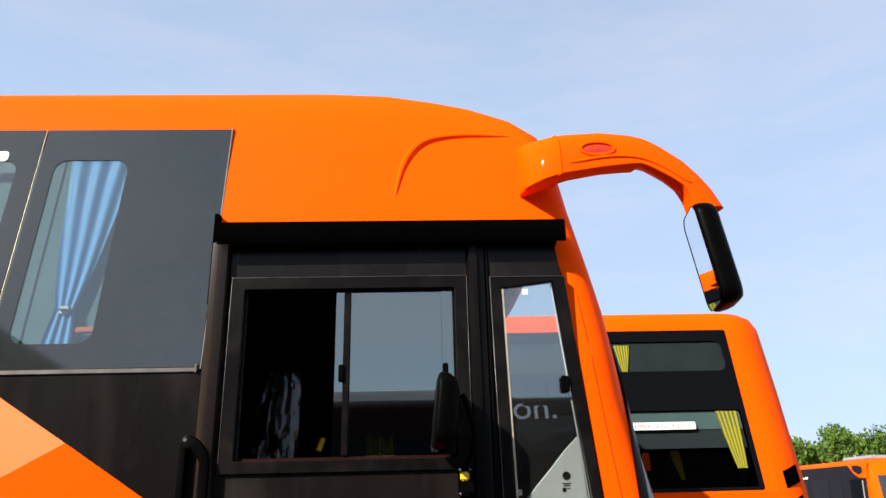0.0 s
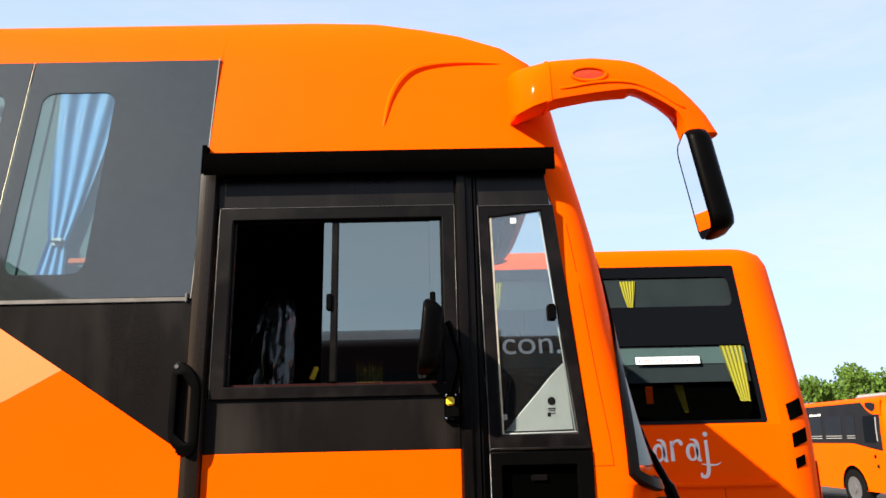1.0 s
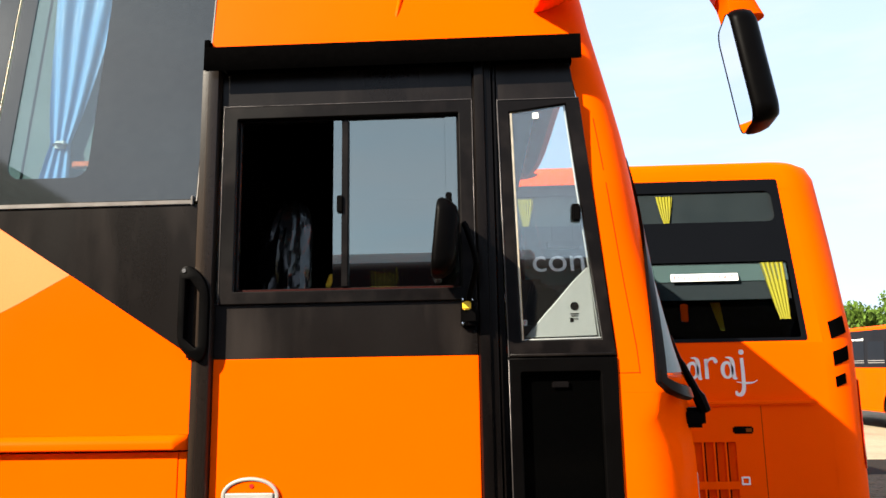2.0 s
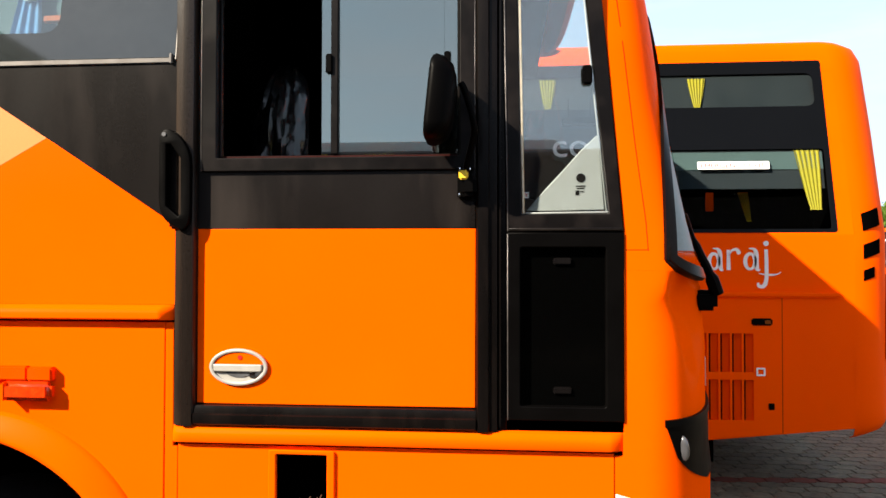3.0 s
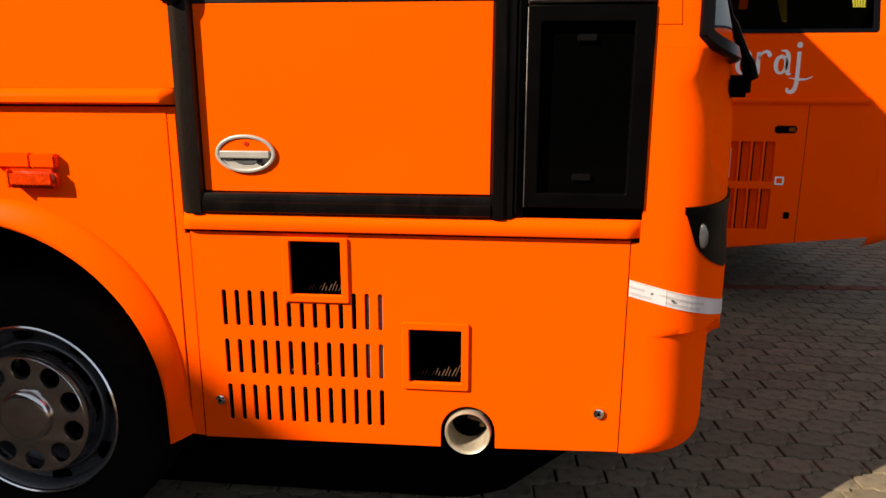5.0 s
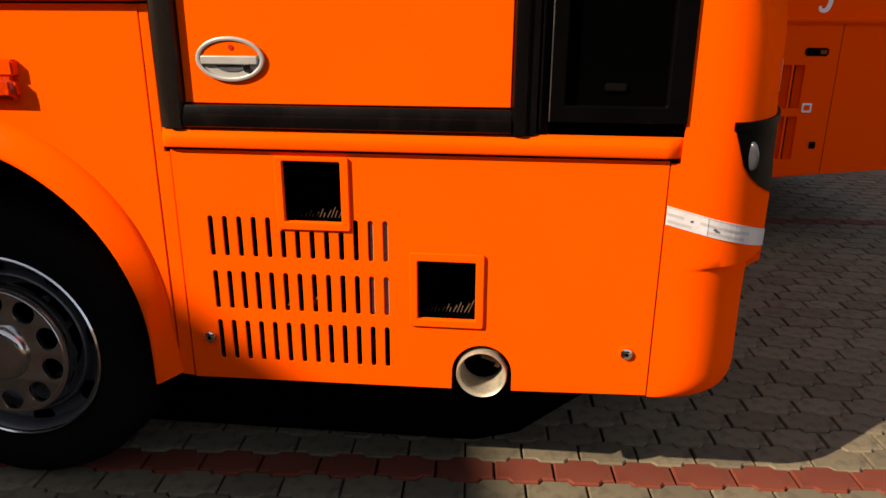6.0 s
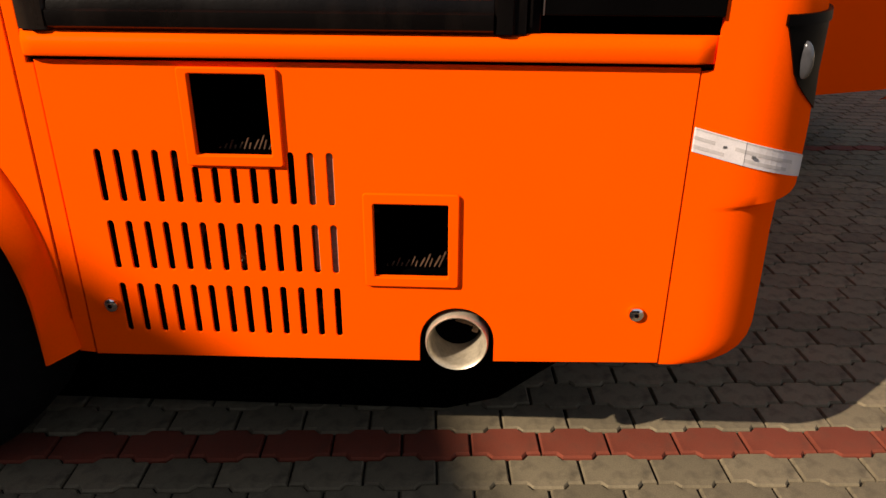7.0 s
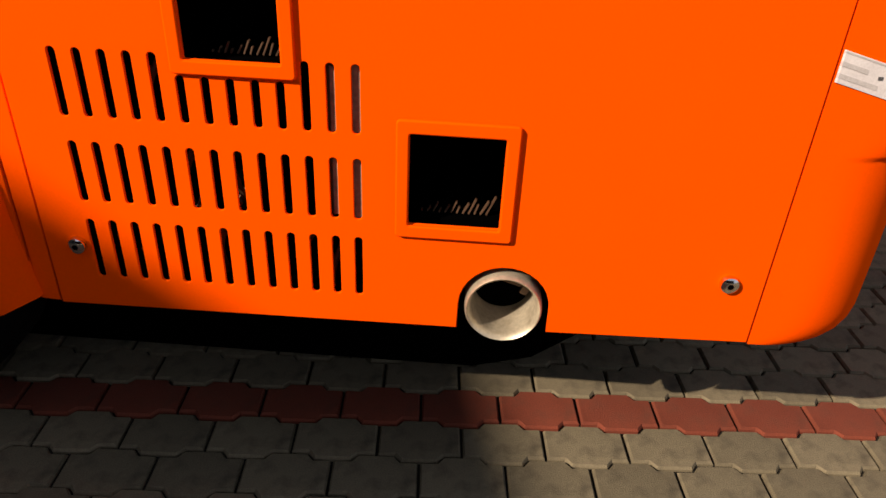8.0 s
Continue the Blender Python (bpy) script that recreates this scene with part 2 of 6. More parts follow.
TINTED = glass("tinted_glass", (0.55, 0.64, 0.66), 0.11)
# teal of the rear blind, also used to paint a side window's reflected haze
TEAL = material("teal_blind_and_haze", (0.105, 0.165, 0.168), 0.8, vary=0.15, scale=5, grain=120)
REARGLASS = glass("dark_rear_glass", (0.62, 0.66, 0.66), 0.0, 0.01, 1.03)
MAROON = material("dark_maroon_paint", (0.014, 0.0025, 0.002), 0.35, vary=0.15, scale=1.5, grain=90, spec=0.1)
WALL = material("dark_rendered_wall", (0.06, 0.055, 0.05), 0.9, vary=0.2, scale=0.6, grain=20, bump=0.003, dirt=(0.04, 0.036, 0.03), dirt_amount=0.6, spec=0.1)
# dark red for joint lines and for the louvre gaps' painted shade
RECESS = material("shade_and_seam_red", (0.12, 0.008, 0.003), 0.8, vary=0.2, spec=0.02)
CABIN = glass("cabin_window_glass", (0.20, 0.22, 0.23), 0.22, sheen=(0.84, 0.95, 0.88))
DARKBAND = material("dark_side_glazing", (0.008, 0.007, 0.0075), 0.2, vary=0.3, scale=2, grain=30, spec=0.06)
SIDEGLASS = material("side_window_glass", (0.006, 0.006, 0.007), 0.06, vary=0.3, scale=2, grain=30, spec=0.10)
LENS = material("dark_clear_lens", (0.05, 0.05, 0.055), 0.12, vary=0.2, scale=20, grain=90, coat=0.5, spec=0.4)
MIRROR = material("mirror_glass", (0.85, 0.87, 0.9), 0.02, metal=1.0, vary=0.01)


# ---- building helpers ----
def thing(name, label, category, group="", kind="", m=None):
    ob = new(name)
    ob.empty_display_size = 0.2
    if m is not None:
        ob.matrix_basis = m
    return tagged(ob, label, category, group, kind)


def part(name, src, mat, parent, label="", smooth=False, cat=""):
    """One mesh object under a thing or a part; src is a bmesh or a mesh, in the thing's frame."""
    me = src
    if isinstance(src, bmesh.types.BMesh):
        me = bpy.data.meshes.new(name)
        bmesh.ops.recalc_face_normals(src, faces=src.faces)
        src.to_mesh(me)
        src.free()
    me.materials.clear()
    me.materials.append(mat)
    if smooth:
        me.shade_smooth()
        me.set_sharp_from_angle(angle=radians(38))
    ob = new(name, me)
    if parent is not None:
        ob.parent = parent
        if parent.parent is None:
            ob.matrix_parent_inverse = parent.matrix_basis.inverted()
    if label:
        ob["label"] = label
    if cat:
        ob["category"] = cat
    return ob


def boxes(*spans, bevel=0.004, segments=2):
    """A bmesh of bevelled boxes, each x0, x1, y0, y1, z0, z1."""
    bm = bmesh.new()
    for x0, x1, y0, y1, z0, z1 in spans:
        m = Matrix.LocRotScale(((x0 + x1) / 2, (y0 + y1) / 2, (z0 + z1) / 2), None, (abs(x1 - x0), abs(y1 - y0), abs(z1 - z0)))
        bmesh.ops.create_cube(bm, size=1, matrix=m)
    if bevel:
        bmesh.ops.bevel(bm, geom=list(bm.edges), offset=bevel, segments=segments, affect="EDGES", clamp_overlap=True)
    return bm


def rrect(x0, x1, z0, z1, r=0.01, n=4):
    pts = []
    for cx, cz, a0 in ((x1 - r, z1 - r, 0), (x0 + r, z1 - r, 90), (x0 + r, z0 + r, 180), (x1 - r, z0 + r, 270)):
        for i in range(n + 1):
            a = radians(a0 + 90 * i / n)
            pts.append((cx + r * math.cos(a), cz + r * math.sin(a)))
    return pts


def ellipse(cx, cz, rx, rz, n=32, a0=0.0, a1=360.0):
    full = abs(a1 - a0) >= 360
    return [(cx + rx * math.cos(radians(a0 + (a1 - a0) * i / (n if full else n - 1))), cz + rz * math.sin(radians(a0 + (a1 - a0) * i / (n if full else n - 1)))) for i in range(n)]


def baked(data, m):
    """The mesh of a curve or a text, moved by m."""
    ob = new("shape", data)
    me = bpy.data.meshes.new_from_object(ob.evaluated_get(bpy.context.evaluated_depsgraph_get()))
    bpy.data.objects.remove(ob)
    bpy.data.curves.remove(data)
    bm = bmesh.new()
    bm.from_mesh(me)
    bmesh.ops.remove_doubles(bm, verts=bm.verts, dist=1e-5)
    bm.to_mesh(me)
    bm.free()
    me.transform(m)
    return me


def plate_mesh(outer, holes, th, bevel, m):
    cu = bpy.data.curves.new("outline", "CURVE")
    cu.dimensions, cu.fill_mode = "2D", "BOTH"
    for loop in (outer, *holes):
        sp = cu.splines.new("POLY")
        sp.points.add(len(loop) - 1)
        for q, (x, z) in zip(sp.points, loop):
            q.co = (x, z, 0, 1)
        sp.use_cyclic_u = True
    cu.extrude, cu.bevel_depth, cu.bevel_resolution, cu.offset = max(0.0, th / 2 - bevel), bevel, 1, -bevel
    return baked(cu, m)


SIDE = 2.236                                            # the coach's near side, a plane across y


def plate(outer, holes=(), d=0.0, th=0.02, bevel=0.002, y=None, lean=0.0, z0=2.08):
    """A plate upright in x and z with its outer face d proud of the coach's side (or of the plane y), facing -y; it leans back by lean degrees from z0 up."""
    face = SIDE if y is None else y
    if lean:
        m = pose(0, face, z0, 90 - lean) @ Matrix.Translation((0, -z0, d - th / 2))
    else:
        m = Matrix.Translation((0, face, 0)) @ pose(0, 0, 0, 90) @ Matrix.Translation((0, 0, d - th / 2))
    return plate_mesh(outer, holes, th, bevel, m)


def lettering(body, x, z, size, y, th=0.002, stretch=1.0, bold=0.0):
    cu = bpy.data.curves.new("words", "FONT")
    cu.body, cu.size, cu.extrude, cu.offset = body, size, th / 2, bold
    return baked(cu, Matrix.Translation((x, y, z)) @ pose(0, 0, 0, 90) @ Matrix.Diagonal((stretch, 1, 1, 1)))


def sheet(rows):
    """A bmesh grid through rows of points."""
    bm = bmesh.new()
    vs = [[bm.verts.new(p) for p in row] for row in rows]
    for a, b in zip(vs, vs[1:]):
        for i in range(len(a) - 1):
            bm.faces.new((a[i], a[i + 1], b[i + 1], b[i]))
    return bm


def thick_sheet(rows, inner):
    """A closed shell between two grids of points of the same size."""
    bm = bmesh.new()
    va = [[bm.verts.new(p) for p in row] for row in rows]
    vb = [[bm.verts.new(p) for p in row] for row in inner]
    nr, nc = len(rows), len(rows[0])
    for i in range(nr - 1):
        for j in range(nc - 1):
            bm.faces.new((va[i][j], va[i][j + 1], va[i + 1][j + 1], va[i + 1][j]))
            bm.faces.new((vb[i][j], vb[i + 1][j], vb[i + 1][j + 1], vb[i][j + 1]))
    for j in range(nc - 1):
        bm.faces.new((va[0][j], vb[0][j], vb[0][j + 1], va[0][j + 1]))
        bm.faces.new((va[-1][j], va[-1][j + 1], vb[-1][j + 1], vb[-1][j]))
    for i in range(nr - 1):
        bm.faces.new((va[i][0], va[i + 1][0], vb[i + 1][0], vb[i][0]))
        bm.faces.new((va[i][-1], vb[i][-1], vb[i + 1][-1], va[i + 1][-1]))
    return bm


def tube(path, radii, n=12, squash=1.0, caps=True):
    """A bmesh tube along points with a radius at each; squash flattens it across y."""
    bm = bmesh.new()
    rings = []
    path = [Vector(p) for p in path]
    for i, p in enumerate(path):
        t = (path[min(i + 1, len(path) - 1)] - path[max(i - 1, 0)]).normalized()
        side = t.cross(Vector((0, 1, 0)))
        side = Vector((1, 0, 0)) if side.length < 1e-4 else side.normalized()
        other = t.cross(side).normalized()
        r = radii[i] if isinstance(radii, (list, tuple)) else radii
        rings.append([bm.verts.new(p + side * r * math.cos(2 * math.pi * k / n) + other * r * squash * math.sin(2 * math.pi * k / n)) for k in range(n)])
    for a, b in zip(rings, rings[1:]):
        for k in range(n):
            bm.faces.new((a[k], a[(k + 1) % n], b[(k + 1) % n], b[k]))
    if caps:
        bm.faces.new(rings[0])
        bm.faces.new(rings[-1][::-1])
    return bm


def spin(profile, centre, n=40, axis="Y"):
    """A bmesh of revolution about an axis across the coach: profile of (radius, y)."""
    bm = bmesh.new()
    rings = []
    for r, y in profile:
        if r < 1e-5:
            rings.append([bm.verts.new((centre[0], y, centre[1]))])
        else:
            rings.append([bm.verts.new((centre[0] + r * math.cos(2 * math.pi * k / n), y, centre[1] + r * math.sin(2 * math.pi * k / n))) for k in range(n)])
    for a, b in zip(rings, rings[1:]):
        for k in range(n):
            va, vb = a[k % len(a)], b[k % len(b)]
            wa, wb = a[(k + 1) % len(a)], b[(k + 1) % len(b)]
            f = []
            for v in (va, wa, wb, vb):
                if v not in f:
                    f.append(v)
            if len(f) > 2:
                bm.faces.new(f)
    return bm


def smooth_path(pts, n=6):
    """Points along a smooth line through pts."""
    out, p = [], [Vector(q) for q in pts]
    p = [2 * p[0] - p[1]] + p + [2 * p[-1] - p[-2]]
    for i in range(1, len(p) - 2):
        for k in range(n):
            t = k / n
            out.append(0.5 * (2 * p[i] + (p[i + 1] - p[i - 1]) * t + (2 * p[i - 1] - 5 * p[i] + 4 * p[i + 1] - p[i + 2]) * t * t + (3 * p[i] - p[i - 1] - 3 * p[i + 1] + p[i + 2]) * t ** 3))
    return out + [p[-2]]


def between(x, table):
    return float(np.interp(x, [a for a, _ in table], [b for _, b in table]))


# ---- the ground ----
def flat(x0, x1, y0, y1, z):
    bm = bmesh.new()
    bm.faces.new([bm.verts.new(p) for p in ((x0, y0, z), (x1, y0, z), (x1, y1, z), (x0, y1, z))])
    return bm


ground = tagged(part("ground", flat(-900, 900, -900, 900, -0.03), YARD, None), "pale dusty open yard reaching to the horizon", "ground", kind="structure")
pavement = tagged(part("pavement", boxes((-9, 8.5, -7, 12.5, -0.06, -0.012), bevel=0), SAND, None), "sandy bed of interlocking concrete pavers", "pavement", kind="structure")

# ---- the orange coach ----
COACH_Y = SIDE + 1.25                                   # its middle line
coach = thing("coach_bus", "orange and black coach with an open driver's window, parked on pavers", "bus", m=Matrix.Translation((-3.8, COACH_Y, 0)))

INSET = [(0, 0), (2.1, 0), (2.4, 0.03), (2.96, 0.125), (3.08, 0.165), (3.16, 0.21), (3.22, 0.29), (3.27, 0.42), (3.30, 0.62), (3.32, 1.249)]
NOSE = [(0.30, 0.50), (0.436, 0.640), (0.445, 0.668), (0.465, 0.690), (0.49, 0.700), (0.60, 0.690), (0.69, 0.686), (0.70, 0.712), (0.90, 0.712), (1.1, 0.722), (1.3, 0.71), (1.4, 0.70), (1.51, 0.69), (1.65, 0.655),
        (1.95, 0.593), (2.25, 0.555), (2.66, 0.475), (2.9, 0.45), (2.99, 0.41), (3.06, 0.27), (3.114, 0.12), (3.16, -0.06), (3.22, -0.28), (3.27, -0.40), (3.32, -0.50)]
BOW = [(0.3, 0.29), (0.50, 0.315), (0.69, 0.335), (0.70, 0.345), (0.90, 0.345), (1.0, 0.325), (1.12, 0.315), (1.3, 0.328), (1.40, 0.325), (1.50, 0.250), (1.58, 0.235), (2.7, 0.235), (2.95, 0.21), (3.1, 0.20), (3.32, 0.15)]
SQUARE = [(0.3, 2.4), (1.41, 2.4), (1.49, 4.2), (1.58, 5.0), (3.4, 5.0)]      # how square the front corners are

CORNER = [(1.12, 0.868), (1.22, 0.842), (1.36, 0.806), (1.45, 0.776), (1.60, 0.772)]      # where the side's corner turns into the front


def nose(z, theta, off=0.0, scooped=True):
    """A point of the rounded front at height z; theta from 0 (near side) to 180 degrees (far side); off metres proud."""
    a, b, k = between(z, BOW) + off, 1.25 - between(z, INSET) + off, 2 / between(z, SQUARE)
    c, s = math.cos(radians(theta)), math.sin(radians(theta))
    y = COACH_Y - b * math.copysign(abs(c) ** k, c)
    if z > 0.86:
        x = between(z, NOSE) + a * abs(s) ** k
        keep = between(z, [(1.12, 0), (1.24, 0.85), (1.32, 1), (1.455, 1), (1.53, 0)])
        c0 = between(z, CORNER) + off
        if scooped and keep and x > c0 and y < 2.53:
            # a scooped facet between the side's crisp corner and the bowed middle
            f = ((c0 - between(z, NOSE)) / a) ** (1 / k)
            y0 = COACH_Y - b * (1 - f * f) ** (k / 2)
            x1 = between(z, NOSE) + a * (1 - ((COACH_Y - 2.53) / b) ** (2 / k)) ** (k / 2)
            u = (y - y0) / (2.53 - y0)
            x += keep * (c0 + (x1 - c0) * u - 0.03 * u * (1 - u) - x)
        return Vector((x, y, z))
    # the bumper's lip rises and its lower edge climbs towards the near side
    zl = max(min(z, 0.5), z - 0.080 * max(0.0, min(1.0, (2.54 - y) / 0.15)))
    k = 2 / between(zl, SQUARE)
    y = COACH_Y - b * math.copysign(abs(c) ** k, c)
    sag = 0.30 * max(0.0, min(1.0, (y - 2.236) / 0.22)) if z < 0.70 else 0.0
    return Vector((between(zl, NOSE) + (between(zl, BOW) + off) * abs(s) ** k, y, 0.70 - (0.70 - z) * (1 + sag)))


def theta_at(z, y):
    b = 1.25 - between(z, INSET)
    u = max(-1, min(1, (COACH_Y - y) / b))
    return math.degrees(math.acos(math.copysign(abs(u) ** (between(z, SQUARE) / 2), u)))


def theta_x(z, x):
    """The angle at which the rounded front reaches x at height z."""
    f = max(0.0, min(1.0, (x - between(z, NOSE)) / between(z, BOW)))
    return math.degrees(math.asin(f ** (between(z, SQUARE) / 2)))


def contour(z, x0, t0=0.0, t1=180.0, n=36, back=None, off=0.0):
    """Along the near side from x0, round the front from t0 to t1 degrees, and back along the far side to back."""
    y = between(z, INSET) - off
    xn = between(z, NOSE)
    pts = []
    if x0 is not None:
        pts += [Vector((x0 + (xn - x0) * i / 8, SIDE + y, z)) for i in range(8)]
    pts += [nose(z, t0 + (t1 - t0) * (i / n), off) for i in range(n + 1)]
    if back is not None:
        pts += [Vector((xn + (back - xn) * i / 8, 2 * COACH_Y - SIDE - y, z)) for i in range(1, 9)]
    return pts


# upper cap, over the driver's cab and round the front
rows_z = [2.545, 2.60, 2.66, 2.75, 2.85, 2.95, 3.02, 3.08, 3.12, 3.16, 3.19, 3.22, 3.245, 3.27, 3.285, 3.30, 3.31, 3.318]


def lifted(row, dz=0.0):
    """Raises the cap's lower edge over the tall middle of the windscreen."""
    out = []
    for p in row:
        k = max(0.0, min(1.0, (p.y - SIDE - 0.30) / 0.35)) * max(0.0, min(1.0, (p.x - 0.30) / 0.12))
        z = max(p.z, 2.545 + 0.215 * k + dz)
        t = theta_at(z, p.y)
        out.append(Vector((between(z, NOSE) + between(z, BOW) * math.sin(radians(t)) ** 0.4 - (0.03 if dz else 0), p.y, z)) if k > 0.999 and p.z < z - 1e-4 and p.y < 2 * COACH_Y - SIDE - 0.2 else Vector((p.x, p.y, z)))
    return out


cap = part("front_cap", thick_sheet([lifted(contour(z, -0.532, n=48, back=-0.532)) for z in rows_z], [lifted(contour(z - 0.02, -0.532, n=48, back=-0.532, off=-0.03), -0.002) for z in rows_z]), ORANGE, coach, "orange moulded front roof cap", True)

# raised swage line on the cap's side: a crescent lip
crease = smooth_path([(0.052, 2.675, 0), (0.075, 2.80, 0), (0.118, 2.886, 0), (0.182, 2.929, 0), (0.30, 2.943, 0), (0.47, 2.934, 0)], 8)
bm = bmesh.new()
prev = None
for i, p in enumerate(crease):
    f = i / (len(crease) - 1)
    t = (crease[min(i + 1, len(crease) - 1)] - crease[max(i - 1, 0)]).normalized()
    nrm = Vector((t.y, -t.x, 0))                        # towards the inner side of the arc
    w = 0.030 * math.sin(math.pi * min(1, f * 1.0)) ** 0.8 + 0.002
    row = []
    for q, d in ((-0.012, -0.004), (0.0, 0.013 * math.sin(math.pi * f) ** 0.5), (0.35 * w, 0.012 * math.sin(math.pi * f) ** 0.5), (w, -0.006)):
        x, z = p.x + nrm.x * q, p.y + nrm.y * q
        xn = between(z, NOSE)
        y = SIDE + between(z, INSET) if x <= xn else nose(z, 0).y + (x - xn) ** 2 * 0.35
        row.append(bm.verts.new((x, y - d, z)))
    if prev:
        for k in range(3):
            bm.faces.new((prev[k], prev[k + 1], row[k + 1], row[k]))
    prev = row
part("swage_line", bm, ORANGE, cap, "curved raised crease", True)

# roof and cornice behind the cap
cz = [2.968, 3.02, 3.08, 3.12, 3.16, 3.19, 3.22, 3.245, 3.27, 3.285, 3.30, 3.31, 3.318]


roof_rows = []
for z in cz:
    roof_rows.append([Vector((x, SIDE + between(z, INSET), z)) for x in (-8.9, -6, -3, -1.5, -0.5325)])
for z in reversed(cz):
    roof_rows.append([Vector((x, 2 * COACH_Y - SIDE - between(z, INSET), z)) for x in (-8.9, -6, -3, -1.5, -0.5325)])
part("roof", thick_sheet(roof_rows, [[p + Vector((0, 0.02 if p.y < COACH_Y else -0.02, -0.02)) for p in r] for r in roof_rows]), ORANGE, coach, "orange roof with a rounded cornice", True)

# passenger windows: dark panes with a clear rounded light, leaning back
LEAN = 7.7
for k in range(6):
    x1 = -0.537 - (0.0 if k == 0 else 0.66 + 1.32 * (k - 1))
    x0 = x1 - (0.654 if k == 0 else 1.312)
    cut = rrect(-1.138, -0.886, 2.165, 2.846, 0.045, 6) if k == 0 else rrect(x0 + 0.18, x1 - 0.070, 2.165, 2.846, 0.045, 6)
    pane = part("window_pane", plate([(x0, 2.083), (x1 - 0.004, 2.083), (x1 - 0.004, 2.979), (x0, 2.979)], [cut], -0.002, 0.006, 0.001, lean=LEAN), FRIT, coach, "dark tinted side window")
    pane.visible_shadow = False
    light = part("clear_pane", plate([(p[0], p[1]) for p in cut], (), -0.005, 0.004, 0.0005, lean=LEAN), TINTED, pane, "clear tinted light of the window")
    light.visible_shadow = False
part("window_seam", plate([(-1.1962, 2.083), (-1.1942, 2.083), (-1.1942, 2.979), (-1.1962, 2.979)], (), 0.001, 0.008, 0.001, lean=LEAN), PIPE, coach, "thin bright joint between panes")
part("pane_label", plate(rrect(-1.42, -1.306, 2.845, 2.885, 0.012), (), 0.0, 0.003, 0.0, lean=LEAN), WHITE, coach, "white label at the top of the window")
part("window_edge", plate([(-0.539, 2.075), (-0.5345, 2.075), (-0.5345, 2.982), (-0.539, 2.982)], (), 0.003, 0.012, 0.001, lean=LEAN), DULL, coach)
part("window_sill", boxes((-8.9, -0.545, SIDE - 0.006, SIDE + 0.02, 2.066, 2.080), (-0.553, -0.545, SIDE - 0.009, SIDE + 0.02, 2.064, 2.092), bevel=0.002), DULL, coach, "dusty pale sill under the side windows")

# blue curtain tied in the first window, and the next
def curtain(name, x, z0, z1, w_top, w_tie, w_low, tie, y, lean, mat, parent, label, folds=7, fold=0.012, swing=0.0):
    rows = []
    for i in range(25):
        z = z1 + (z0 - z1) * i / 24
        if z > tie:
            f = (z - tie) / (z1 - tie)
            w = w_tie + (w_top - w_tie) * f ** 0.75
        else:
            w = w_tie + (w_low - w_tie) * ((tie - z) / (tie - z0)) ** 0.6
        rows.append([Vector((x + swing * (z1 - z) / (z1 - z0) + w * (j / 40 - 0.5), y + lean * (z - z0) + fold * math.sin(j / 40 * folds * 2 * math.pi + 1.3 * math.sin(z * 5)) * (0.35 + w / w_top), z)) for j in range(41)])
    return part(name, sheet(rows), mat, parent, label, True)


for x in (-1.0, -1.55, -2.6):
    c = curtain("curtain", x + 0.012, 2.10, 2.88, 0.235, 0.055, 0.105, 2.285, SIDE + 0.035, 0.14, BLUE, coach, "blue curtain gathered by a white tie", 3.3, 0.006, -0.020)
    part("curtain_tie", boxes((x - 0.026, x + 0.026, SIDE + 0.036, SIDE + 0.076, 2.270, 2.294), bevel=0.014, segments=4), WHITE, c, "white curtain tie", True)
# added sheet whose teal stands in for sky haze reflected in the panes
part("window_blind", plate([(-3.2, 2.10), (-0.6, 2.10), (-0.6, 2.93), (-3.2, 2.93)], (), -0.062, 0.004, 0.0, lean=LEAN), TEAL, coach, "added teal sheet standing for the pane's reflected haze")
part("seat_trim", boxes((-0.955, -0.875, SIDE + 0.045, SIDE + 0.065, 2.205, 2.225)), PEACH, coach)

# painted side between belt and windows: black sweep, peach stripe, orange
part("black_side_panel", plate([(-1.222, 2.067), (-0.5345, 2.067), (-0.5345, 1.623)], (), 0, 0.02, 0.0), BLACK, coach, "black painted sweep below the windows")
low_edge = [(-0.909, 1.8645), (-1.064, 1.779), (-1.30, 1.665), (-1.60, 1.565), (-2.20, 1.45)]
part("peach_stripe", plate([(-1.222, 2.0645), (-2.2, 2.0645)] + low_edge[::-1], (), 0, 0.02, 0.0), PEACH, coach, "pale peach painted stripe")
part("orange_side_panel", plate([(-0.5345, 1.404), (-0.5345, 1.6205)] + [(x, z - 0.001) for x, z in low_edge] + [(-2.2, 1.404)], (), 0, 0.02, 0.0), ORANGE, coach, "orange side panel above the belt")
part("rear_side_panel", plate([(-8.9, 1.404), (-2.202, 1.404), (-2.202, 2.065), (-8.9, 2.065)], (), 0, 0.02, 0.0), ORANGE, coach)
part("stripe_mark", boxes((-1.33, -1.215, SIDE - 0.002, SIDE + 0.003, 1.888, 1.900), (-1.26, -1.22, SIDE - 0.002, SIDE + 0.003, 1.906, 1.916), bevel=0), WHITE, coach, "white mark on the peach stripe")


